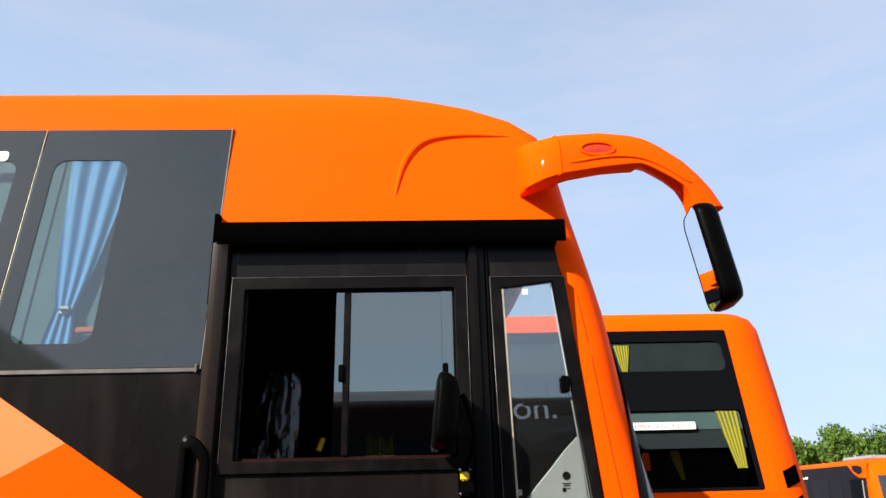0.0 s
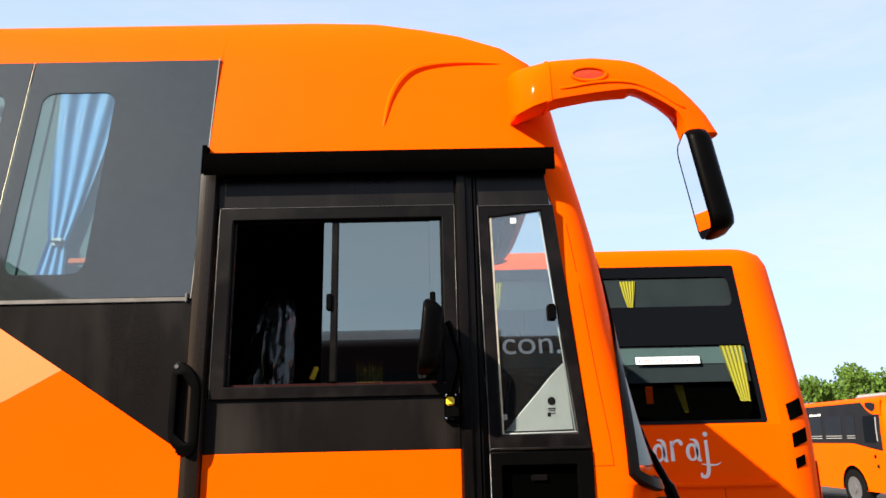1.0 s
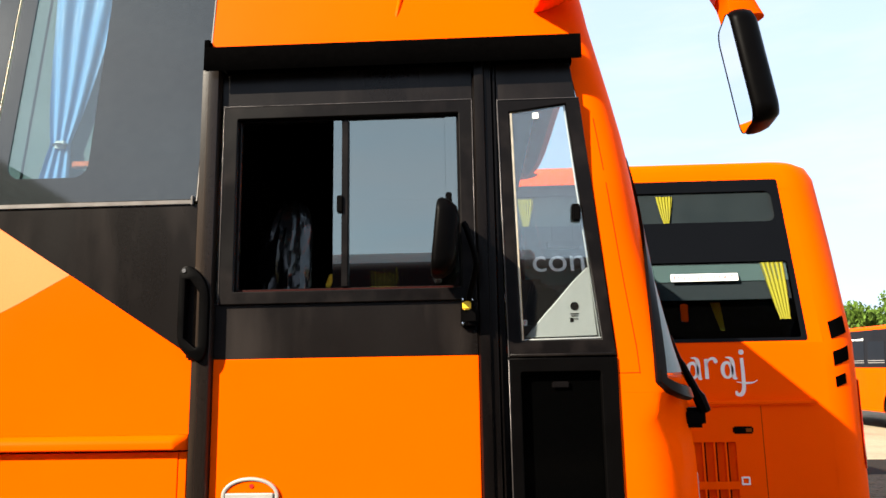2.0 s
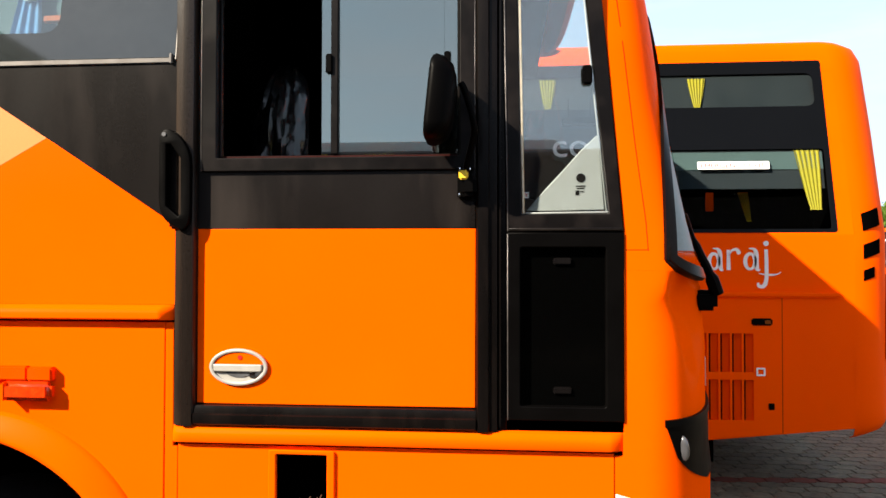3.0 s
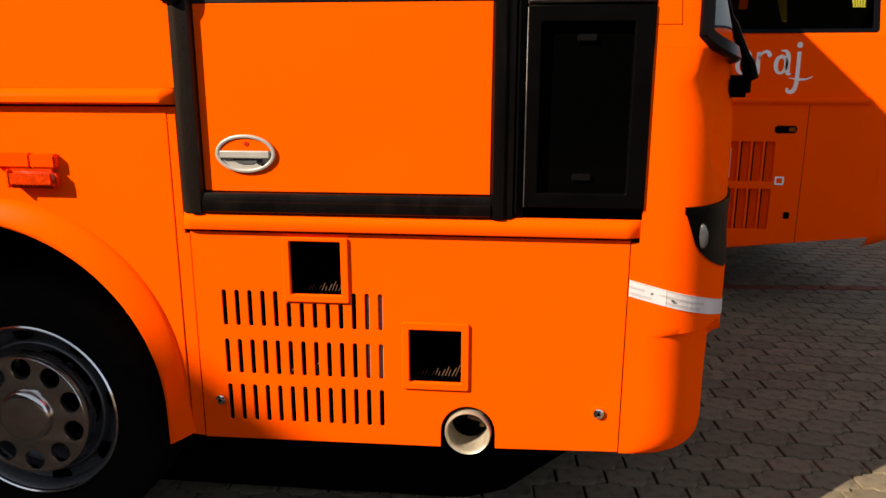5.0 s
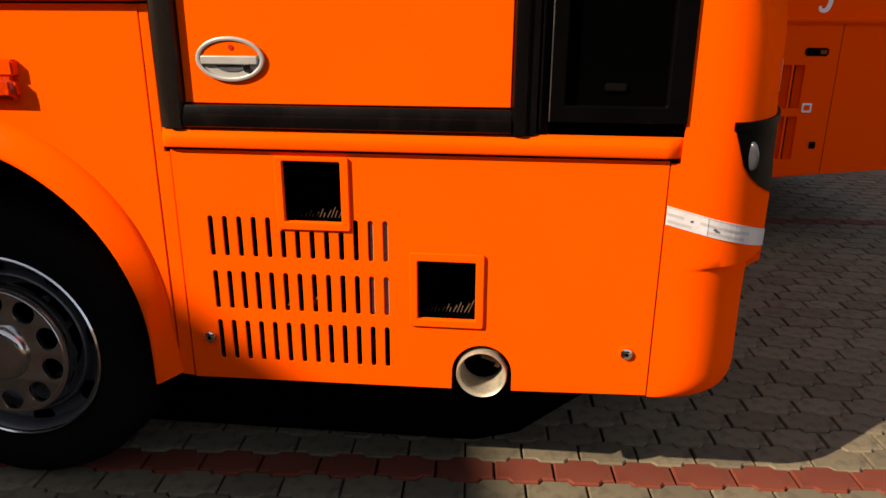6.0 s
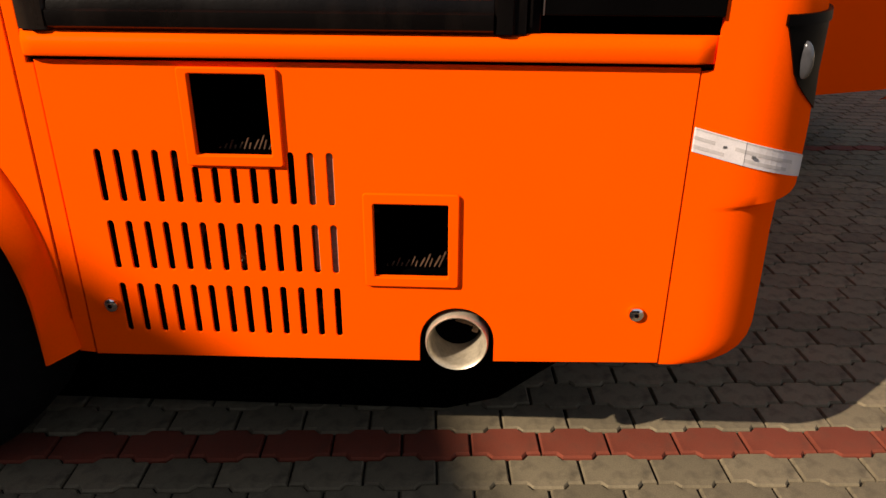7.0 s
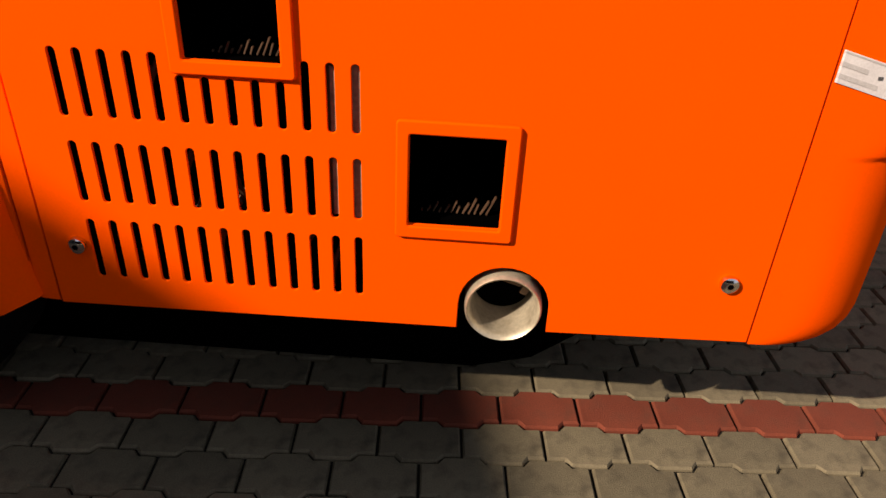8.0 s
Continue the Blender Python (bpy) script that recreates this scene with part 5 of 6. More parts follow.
me = plate_mesh(rrect(-0.0865, 0.0865, -0.1645, 0.1645, 0.039, 6), (), 0.004, 0.001, HEAD @ pose(-0.002, 0, 0, 90, 0, -90))
rim = plate_mesh(rrect(-0.088, 0.088, -0.166, 0.166, 0.040, 6), [rrect(-0.0865, 0.0865, -0.1645, 0.1645, 0.039, 6)], 0.006, 0.0008, HEAD @ pose(-0.003, 0, 0, 90, 0, -90))
part("mirror_rim", rim, PLASTIC, hd)
part("mirror_glass", me, MIRROR, hd, "mirror glass facing back along the coach")

# ---- the coach parked behind, seen from the back ----
RY, RX0, RX1 = 5.05, -0.03, 2.86
rear = thing("parked_coach", "orange coach seen from behind, yellow curtains in its dark rear window", "bus", m=Matrix.Translation((1.4, 10, 0)))
RLEAN = 12.0
sl = 1 / math.cos(radians(RLEAN))


def up(z):
    """A height above the hinge line, taken along the leaning rear face."""
    return 1.70 + (z - 1.70) * sl


REAR_PROF = [(0.40, 0.10), (0.43, 0.04), (0.50, 0.008), (0.9, 0.0), (1.70, 0.0), (2.90, 0.255), (2.985, 0.285), (3.025, 0.33), (3.05, 0.45), (3.065, 0.8)]
rz = [0.40, 0.43, 0.50, 0.7, 0.9, 1.2, 1.5, 1.70, 2.0, 2.4, 2.8, 2.90, 2.95, 2.985, 3.01, 3.025, 3.04, 3.05, 3.06, 3.065]


def rear_corner(z, side, off=0.0, n=12, lo=0.0, hi=90.0):
    """The rounded corner from the rear face round to the side."""
    r = 0.30
    cx = (RX1 - r if side > 0 else RX0 + r) - side * between(z, [(1.7, 0), (2.5, 0.012), (2.9, 0.03), (2.985, 0.06), (3.03, 0.11), (3.065, 0.22)])
    y0 = RY + between(z, REAR_PROF) + r
    drop = (0.05 + 0.04) * max(0, 0.55 - z) / 0.15
    return [Vector((cx + side * (r + off) * math.sin(radians(lo + (hi - lo) * i / n)), y0 - (r + off) * math.cos(radians(lo + (hi - lo) * i / n)), z + drop * (i / n))) for i in range(n + 1)]


for side in (1, -1):
    rows = [rear_corner(z, side) + [Vector((rear_corner(z, side)[-1].x, y, z)) for y in (5.9, 8, 12, 15)] for z in rz]
    part("rear_corner_panel", sheet(rows), ORANGE, rear, "rounded orange corner panel", True)
x_l, x_r = RX0 + 0.30, RX1 - 0.30
part("rear_lower_panel", plate([(x_l, 0.482), (1.30, 0.376), (1.53, 0.376), (x_r, 0.482), (x_r, 1.70), (x_l, 1.70)], [rrect(0.865, 1.935, 0.515, 1.072, 0.01)], 0, 0.03, 0.0, y=RY), ORANGE, rear, "orange rear panel over the engine")
WL, WR, WB, WT = 0.10, 2.462, 1.712, 2.875
W_OUT = rrect(WL, WR, up(WB), up(WT), 0.02, 4)
part("rear_upper_panel", plate([(0.30, 1.70), (x_r, 1.70), (x_r - 0.01, up(2.895)), (0.30, up(2.895))], [rrect(0.405, WR - 0.012, up(WB + 0.01), up(WT - 0.01), 0.02)], -0.002, 0.03, 0.0, y=RY, lean=RLEAN, z0=1.70), ORANGE, rear, "orange surround of the rear window")
rows = []
for z in rz[10:]:
    rows.append([Vector((x, RY + between(z, REAR_PROF), z)) for x in (rear_corner(z, -1)[0].x, 1.4, rear_corner(z, 1)[0].x)])
rows += [[Vector((x, y, 3.065)) for x in (0.25, 1.4, 2.42)] for y in (7, 10, 15)]
part("rear_roof", sheet(rows), ORANGE, rear, "orange roof", True)
part("front_closure", boxes((0.05, 2.75, 15, 15.05, 0.45, 3.0), bevel=0), ORANGE, rear)
# near-black boxes fill the shade below the floor
part("underfloor_shade", boxes((0.15, 2.65, 5.35, 14.9, 0.47, 0.60), (0.25, 1.85, 5.62, 7.6, 0.10, 0.48), bevel=0), DARK, rear)
# window: dark border glass with two clear lights, cabin's shade as near-black boxes behind
lights = [rrect(0.45, 2.40, up(2.555), up(2.785), 0.05, 5), rrect(0.42, 2.425, up(1.735), up(2.262), 0.02, 4)]
rw = part("rear_window", plate(rrect(WL, WR, up(WB), up(WT), 0.02, 4), lights, 0.006, 0.006, 0.001, y=RY, lean=RLEAN, z0=1.70), BORDER, rear, "large dark rear window")
rw.visible_shadow = False
for li in lights:
    g = part("rear_pane", plate(li, (), 0.002, 0.004, 0.0, y=RY, lean=RLEAN, z0=1.70), REARGLASS, rw, "tinted pane")
    g.visible_shadow = False
part("rear_cabin_shade", boxes((0.2, 2.6, 5.75, 5.78, 1.5, 2.9), (0.2, 2.6, 5.1, 5.76, 1.66, 1.69), (0.2, 0.22, 5.35, 5.75, 1.7, 2.8), (2.6, 2.62, 5.35, 5.75, 1.7, 2.8), bevel=0), DARK, rear, "near-black boxes standing for the shaded cabin behind the rear window")
part("rear_blind", plate([(0.43, up(2.005)), (2.42, up(2.005)), (2.42, up(2.258)), (0.43, up(2.258))], (), -0.020, 0.004, 0.0, y=RY, lean=RLEAN, z0=1.70), GREYBLIND, rear, "grey strip behind the pane")
part("blind_head", plate([(0.43, up(2.132)), (2.42, up(2.132)), (2.42, up(2.250)), (0.43, up(2.250))], (), -0.014, 0.004, 0.0, y=RY, lean=RLEAN, z0=1.70), TEAL, rear, "paler upper strip of the blind")
part("upper_blind", plate([(0.42, up(2.54)), (2.43, up(2.54)), (2.43, up(2.81)), (0.42, up(2.81))], (), -0.024, 0.004, 0.0, y=RY, lean=RLEAN, z0=1.70), GREYBLIND, rear)
for x, z0, z1, wt, wl, tie in ((2.322, 1.86, 2.255, 0.160, 0.070, 1.87), (1.653, 2.552, 2.765, 0.118, 0.042, 2.565), (0.47, 1.85, 2.255, 0.145, 0.075, 1.86), (0.66, 2.565, 2.775, 0.115, 0.045, 2.575), (1.98, 1.80, 2.0, 0.07, 0.03, 1.81)):
    ly = RY + (z0 - 1.70) * math.tan(radians(RLEAN)) + (0.011 if z1 - z0 > 0.25 or z0 > 2.4 else 0.25)
    curtain("yellow_curtain", x, z0, z1, wt, wl, wl * 1.1, tie, ly, math.tan(radians(RLEAN)), YELLOW, rear, "yellow gathered curtain", 5.2, 0.0030, 0.028 if 1 < x and z1 < 2.4 else -0.004)
part("seat_tag", boxes((1.665, 1.715, 5.112, 5.120, 1.855, 1.975), bevel=0.003), ORANGE, rear)


def on_rear(x, z, d):
    return Vector((x, RY + (z - 1.70) * math.tan(radians(RLEAN)) - d, z))


for x0 in (1.622, 0.252):
    z0 = 2.128 if x0 > 1 else 2.018
    sign = part("exit_sign", plate(rrect(x0, x0 + 0.455, up(z0), up(z0 + 0.052), 0.006), (), 0.0085, 0.0025, 0.0005, y=RY, lean=RLEAN, z0=1.70), WHITE, rear, "white sign with red letters reading EMERGENCY EXIT")
    t = lettering("EMERGENCY EXIT", 0, 0, 0.0435, 0, 0.001, 1.17)
    t.transform(Matrix.Translation(on_rear(x0 + 0.018, z0 + 0.011, 0.0100)) @ pose(0, 0, 0, -RLEAN))
    part("sign_letters", t, SIGNRED, sign, "red letters")
t = lettering("con.", 0, 0, 0.245, 0, 0.001, 1.05)
t.transform(Matrix.Translation(on_rear(0.675, 2.225, 0.012)) @ pose(0, 0, 0, -RLEAN))
part("window_letters", t, WHITE, rear, "large pale letters on the rear glass")
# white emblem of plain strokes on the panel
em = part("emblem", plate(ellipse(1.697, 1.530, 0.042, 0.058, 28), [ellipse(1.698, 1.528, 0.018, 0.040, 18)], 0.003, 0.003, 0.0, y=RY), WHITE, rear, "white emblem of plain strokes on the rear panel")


def stroke(pts, wide, lift=0.003):
    """A flat tapering stroke along points of the rear panel."""
    line = smooth_path([(x, z, 0) for x, z in pts], 6)
    left, right = [], []
    for i, p in enumerate(line):
        t = (line[min(i + 1, len(line) - 1)] - line[max(i - 1, 0)]).normalized()
        w = between(i / (len(line) - 1), wide) / 2
        left.append((p.x - t.y * w, p.y + t.x * w))
        right.append((p.x + t.y * w, p.y - t.x * w))
    part("emblem_stroke", plate(left + right[::-1], (), lift, 0.003, 0.0, y=RY), WHITE, em)


stroke([(1.690, 1.612), (1.722, 1.606), (1.736, 1.575), (1.737, 1.52), (1.742, 1.480), (1.757, 1.474)], [(0, 0.006), (0.3, 0.026), (0.8, 0.026), (1, 0.006)])
stroke([(1.787, 1.604), (1.788, 1.54), (1.788, 1.474)], [(0, 0.020), (1, 0.026)])
stroke([(1.790, 1.560), (1.806, 1.596), (1.834, 1.606), (1.850, 1.590), (1.846, 1.574)], [(0, 0.006), (0.5, 0.020), (0.85, 0.028), (1, 0.010)])
part("emblem_stroke", plate(ellipse(1.921, 1.530, 0.042, 0.058, 28), [ellipse(1.922, 1.528, 0.018, 0.040, 18)], 0.003, 0.003, 0.0, y=RY), WHITE, em)
stroke([(1.914, 1.612), (1.946, 1.606), (1.960, 1.575), (1.961, 1.52), (1.966, 1.480), (1.984, 1.474)], [(0, 0.006), (0.3, 0.026), (0.8, 0.026), (1, 0.006)])
stroke([(2.020, 1.606), (2.022, 1.50), (2.020, 1.410), (2.002, 1.372), (1.974, 1.374), (1.970, 1.394)], [(0, 0.022), (0.55, 0.026), (0.8, 0.020), (1, 0.012)])
stroke([(1.975, 1.452), (2.030, 1.444), (2.080, 1.446), (2.112, 1.462)], [(0, 0.004), (0.4, 0.014), (1, 0.002)], 0.0045)
part("emblem_stroke", plate(ellipse(2.020, 1.644, 0.017, 0.017, 18), (), 0.003, 0.003, 0.0, y=RY), WHITE, em)
part("rear_belt", boxes((0.3, 2.472, RY - 0.027, RY + 0.01, 1.300, 1.339), bevel=0.011, segments=3), ORANGE, rear, "orange rear belt moulding", True)
cells = [(1.937 - 0.0727 * k - 0.058, 1.937 - 0.0727 * k, z0, z1) for k in range(14) for z0, z1 in ((0.824, 1.070), (0.520, 0.776))]
part("engine_door", plate([(0.717, 0.440), (1.30, 0.385), (1.53, 0.385), (2.113, 0.440), (2.113, 1.290), (0.717, 1.290)], [rrect(*c, 0.004, 2) for c in cells], 0.006, 0.012, 0.002, y=RY), ORANGE, rear, "orange engine door with louvres")
# dark red sheet paints the shade behind the vanes
part("louvre_shade", boxes((0.86, 1.94, RY + 0.045, RY + 0.05, 0.51, 1.08), bevel=0), RECESS, rear)
for x0, x1, z0, z1 in cells:
    bm = bmesh.new()
    vs = [bm.verts.new(p) for z in (z0 - 0.01, z1 + 0.01) for p in ((x0 + 0.020, RY + 0.030, z), (x1 + 0.003, RY + 0.006, z), (x1 + 0.003, RY + 0.011, z), (x0 + 0.022, RY + 0.036, z))]
    for i in range(4):
        bm.faces.new((vs[i], vs[(i + 1) % 4], vs[4 + (i + 1) % 4], vs[4 + i]))
    bm.faces.new(vs[:4])
    bm.faces.new(vs[4:][::-1])
    part("louvre", bm, ORANGE, rear)
lk = part("door_latch", plate(rrect(1.953, 2.009, 0.802, 0.855, 0.006), [rrect(1.964, 1.998, 0.813, 0.844, 0.004)], 0.012, 0.008, 0.002, y=RY), WHITE, rear, "square pale latch ring")
part("door_stud", boxes((2.028, 2.064, RY - 0.014, RY + 0.001, 0.590, 0.632), bevel=0.004), PLASTIC, rear, "small black square stud")
tl = part("plate_lamp", boxes((1.925, 2.055, RY - 0.016, RY + 0.001, 1.122, 1.168), bevel=0.008), PLASTIC, rear, "small black lamp with an amber lens")
part("lamp_lens", boxes((2.002, 2.045, RY - 0.019, RY - 0.010, 1.13, 1.16), bevel=0.004), material("amber_lamp_lens", (0.22, 0.055, 0.008), 0.3, vary=0.2, spec=0.05), tl)
part("panel_seam", boxes((2.1145, 2.1185, RY - 0.0006, RY + 0.002, 0.44, 1.295), bevel=0), RECESS, rear)
bm = sheet([rear_corner(z, 1, 0.004, 10, 0, 80) for z in (0.40, 0.43, 0.50, 0.6, 0.8, 0.905)])
part("bumper_corner", bm, ORANGE, rear, "orange bumper corner", True)
for z, tall, far in ((1.722, 0.112, 37), (1.545, 0.092, 36), (1.408, 0.066, 26)):
    rows = []
    for dz in (0.0, tall):
        a = rear_corner(z + dz, 1, 0.004, 6, 11, far)
        rows.append([p + Vector((0, 0, 0.042 * (i / 6) * (far - 11) / 26)) for i, p in enumerate(a)])
    part("corner_vent", thick_sheet(rows, [[p + Vector((-0.01, 0.02, 0)) for p in r] for r in rows]), DARK, rear, "black slanted air vent")
rows = [rear_corner(z, 1, 0.012, 8, between(z, [(0.88, 52), (1.2, 54), (1.45, 64)]), 86) for z in (0.88, 0.95, 1.1, 1.25, 1.38, 1.45)]
part("tail_lamp", thick_sheet(rows, [[p + Vector((-0.02, 0.02, 0)) for p in r] for r in rows]), RED, rear, "red tail lamp on the corner", True)
for x in (0.25, 2.27):
    w = part("rear_wheel", spin([(0.0, 0.06), (0.2, 0.06), (0.28, 0.0), (0.33, -0.01), (0.41, 0.0), (0.43, 0.06), (0.43, 0.2), (0.0, 0.2)], (0, 0), 40), TYRE, rear, "", True)
    w.data.transform(Matrix.Translation((x, 7.2, 0.43)) @ pose(0, 0, 0, 0, 0, 90))


# ---- coaches parked further off ----
def mini_side(c, band_, on_side, hl, side, paint):
    """Panes with guard bars, a black door and the painted sweep over the front of the side."""
    def patch(name, xs, low, high, off, mat, parent, label="", n=5):
        rows = [[on_side(x, low(x) + (high(x) - low(x)) * f, off) for x in xs] for f in np.linspace(0, 1, n)]
        return part(name, thick_sheet(rows, [[p - Vector((0, side * 0.012, 0)) for p in r] for r in rows]), mat, parent, label, True)
    for k in range(6):
        b = hl - 1.80 - 0.88 * k + (0.34 if k == 0 else 0)
        a = hl - 1.80 - 0.88 * k - 0.0 if k == 0 else b - 0.70
        if k:
            a, b = hl - 2.0 - 0.87 * (k - 1) - 0.70, hl - 2.0 - 0.87 * (k - 1)
        pn = patch("side_pane", np.linspace(a, b, 3), lambda x: 1.50, lambda x: 2.01, 0.010, SIDEGLASS, band_, "glossy side pane")
        for z in (1.512, 1.562):
            patch("guard_bar", np.linspace(a + 0.01, b - 0.01, 2), lambda x: z, lambda x: z + 0.014, 0.022, SILVER, pn, "", 2)
    patch("front_door", np.linspace(hl - 1.13, hl - 0.72, 4), lambda x: 1.42, lambda x: 1.98, 0.011, BLACKGLASS, band_, "black glazed front door")
    patch("door_pull", (hl - 0.66, hl - 0.64), lambda x: 1.45, lambda x: 1.95, 0.02, SILVER, band_, "thin bright pull bar")
    sweep = [(hl - 1.25, 2.32), (hl - 1.10, 2.24), (hl - 0.95, 2.10), (hl - 0.75, 2.01), (hl - 0.4, 1.99)]
    xs = np.linspace(hl - 1.23, hl - 0.45, 16)
    sp = patch("side_sweep", xs, lambda x: between(x, sweep), lambda x: 2.325, 0.014, paint, c, "orange sweep over the front of the windows")
    patch("sweep_inset", np.linspace(hl - 0.98, hl - 0.62, 8), lambda x: between(x, sweep) + 0.055 + 0.06 * max(0, (x - hl + 0.75) / 0.13), lambda x: 2.265 - 0.2 * max(0, x - hl + 0.8), 0.022, DARKBAND, sp, "dark almond inset")
    for xa, xb, zt in ((hl - 3.42, hl - 3.32, 2.095), (hl - 3.27, hl - 3.06, 2.085), (hl - 3.02, hl - 2.90, 2.095)):
        patch("side_print", (xa, xb), lambda x: 2.045, lambda x: zt, 0.012, GREY, band_, "", 2)
    for xa, z in ((hl - 0.86, 1.10), (hl - 0.80, 0.90)):
        patch("side_marker", (xa, xa + 0.07), lambda x: z, lambda x: z + 0.07, 0.012, PLASTIC, c, "", 2)


def far_coach(name, label, length, width, height, m, paint, mirrors=True, mini=False):
    """A coach along its own x, front at +x, standing on z = 0; both sides alike."""
    c = thing(name, label, "bus", group="coaches in the yard")
    hw, hl, s = width / 2, length / 2, height / 2.75
    prof = [(0.40, 0.0), (0.42, 0.0), (1.18 * s, 0.0), (1.9 * s, 0.02), (2.30 * s, 0.07), (2.5 * s, 0.12), (2.62 * s, 0.20), (2.70 * s, 0.36), (2.74 * s, 0.65), (2.75 * s, hw)]
    if mini:
        prof = [(0.40, 0.0), (0.42, 0.0), (1.04, 0.0), (1.67, 0.02), (2.25, 0.07), (2.32, 0.10), (2.36, 0.17), (2.39, 0.34), (2.41, 0.65), (2.42, hw)]
    fr = [(0.40, 0.05), (0.6, 0.0), (1.2 * s, 0.0), (1.9 * s, 0.22), (2.4 * s, 0.40), (2.6 * s, 0.62), (2.75 * s, 1.3)]
    if mini:
        fr = [(z, f * 0.5) for z, f in fr]

    def loop(z, off=0.0):
        i, f = between(z, prof), between(z, fr)
        b = max(0.0, hw - i) + off
        out = []
        for k in range(41):
            t = radians(180 * k / 40 - 90)
            out.append(Vector((hl - f - 0.35 + (0.35 + off) * math.cos(t) ** 0.8 if abs(math.cos(t)) > 1e-6 else hl - f - 0.35, b * math.copysign(abs(math.sin(t)) ** 0.8, math.sin(t)), z)))
        return [Vector((-hl, -b, z))] + [Vector((x, -b, z)) for x in np.linspace(-hl + 0.5, hl - f - 0.5, 12)] + out + [Vector((x, b, z)) for x in np.linspace(hl - f - 0.5, -hl + 0.5, 12)] + [Vector((-hl, b, z))]
    zz = [0.40, 0.6, 0.9, 1.18 * s, 1.5 * s, 1.9 * s, 2.15 * s, 2.30 * s, 2.42 * s, 2.5 * s, 2.58 * s, 2.64 * s, 2.70 * s, 2.73 * s, 2.749 * s]
    if mini:
        zz = [0.40, 0.6, 0.9, 1.04, 1.4, 1.67, 2.0, 2.25, 2.32, 2.34, 2.36, 2.375, 2.39, 2.41, 2.418]
    part("body", sheet([loop(z) for z in zz]), paint, c, "painted coach body", True)
    part("back", boxes((-hl - 0.02, -hl, -hw + 0.1, hw - 0.1, 0.42, 2.6 * s), bevel=0.01), paint, c)
    part("chassis", boxes((-hl + 0.1, hl - 0.5, -hw + 0.2, hw - 0.2, 0.42, 0.6), bevel=0), DARK, c)
    part("roof_unit", boxes((hl - 2.1 if mini else -1.6, hl - 1.0 if mini else 1.7, -0.6, 0.6, 2.70 * s, 2.82 * s if mini else 2.86 * s), bevel=0.04), PALE if mini else WHITE, c, "pale roof air unit", True)
    for side in (-1, 1):
        def on_side(x, z, off):
            return Vector((x, side * (hw - between(z, prof) + off), z))
        x0, x1 = -hl + 0.25, hl - 0.95
        zlow = [(x0, 1.26 * s), (x1 - 1.3, 1.26 * s), (x1 - 0.55, 1.14 * s), (x1 + 0.35, 1.08 * s)]
        zup = [(x0, 2.26 * s), (x1 - 1.4, 2.30 * s), (x1 - 0.7, 2.18 * s), (x1 + 0.2, 2.02 * s)]
        if mini:
            x1 = hl - 0.62
            zlow = [(x0, 1.41), (hl - 1.6, 1.41), (hl - 1.1, 1.33), (hl - 0.45, 1.24)]
            zup = [(x0, 2.28), (hl - 0.5, 2.28)]
        rows = []
        for f in np.linspace(0, 1, 17):
            rows.append([on_side(x, between(x, zlow) + (between(x, zup) - between(x, zlow)) * f, 0.006) for x in np.linspace(x0, x1 + 0.1, 40)])
        band_ = part("window_band", thick_sheet(rows, [[p - Vector((0, side * 0.02, 0)) for p in r] for r in rows]), DARKBAND, c, "dark glazed band along the side", True)
        if mini:
            mini_side(c, band_, on_side, hl, side, paint)
        else:
            for k in range(6):
                xa = x0 + 0.25 + k * 1.12
                if xa + 1.0 > x1 - 0.3:
                    break
                rows = [[on_side(x, z, 0.012) for x in np.linspace(xa, xa + 0.98, 3)] for z in np.linspace(1.32 * s, 1.86 * s, 4)]
                part("side_pane", thick_sheet(rows, [[p - Vector((0, side * 0.004, 0)) for p in r] for r in rows]), BLACKGLASS, band_, "glossy side pane")
                rows = [[on_side(x, z, 0.016) for x in np.linspace(xa + 0.02, xa + 0.96, 3)] for z in (1.40 * s, 1.415 * s)]
                part("window_bar", thick_sheet(rows, [[p - Vector((0, side * 0.004, 0)) for p in r] for r in rows]), SILVER, band_)
            part("side_print", boxes((x0 + 0.5, x0 + 0.62, side * (hw - 0.03), side * (hw + 0.004), 1.96 * s, 2.04 * s), (x0 + 0.72, x0 + 1.1, side * (hw - 0.03), side * (hw + 0.004), 1.96 * s, 2.02 * s), bevel=0), GREY, c)
            rows = [[on_side(x, z, 0.008) for x in np.linspace(hl - 1.25, hl - 0.72, 8)] for z in (2.30 * s, 2.34 * s, 2.38 * s)]
            part("cove_lamp", thick_sheet(rows, [[p - Vector((0, side * 0.02, 0)) for p in r] for r in rows]), AMBER, c, "orange lamp on the roof cove")
        for xw in (hl - 1.75, -hl + 2.6):
            aw = []
            for a in np.linspace(0, 180, 25):
                aw.append([Vector((xw + r * math.cos(radians(a)), side * (hw + d), 0.43 + r * math.sin(radians(a)))) for r, d in ((0.50, -0.08), (0.50, 0.018), (0.54, 0.014), (0.575, 0.002))])
            part("wheel_arch", sheet(aw), paint, c, "", True)
            part("arch_shadow", plate_mesh(ellipse(xw, 0.43, 0.50, 0.50, 28, -2, 182), (), 0.004, 0, Matrix.Translation((0, side * (hw + 0.004), 0)) @ pose(0, 0, 0, 90)), DARK, c)
            wh = part("wheel", spin([(0.0, -0.03), (0.09, -0.03), (0.12, 0.0), (0.24, 0.005), (0.27, -0.015), (0.30, -0.02), (0.40, -0.01), (0.43, 0.04), (0.43, 0.2), (0, 0.2)], (0, 0), 32), TYRE, c, "dusty wheel", True)
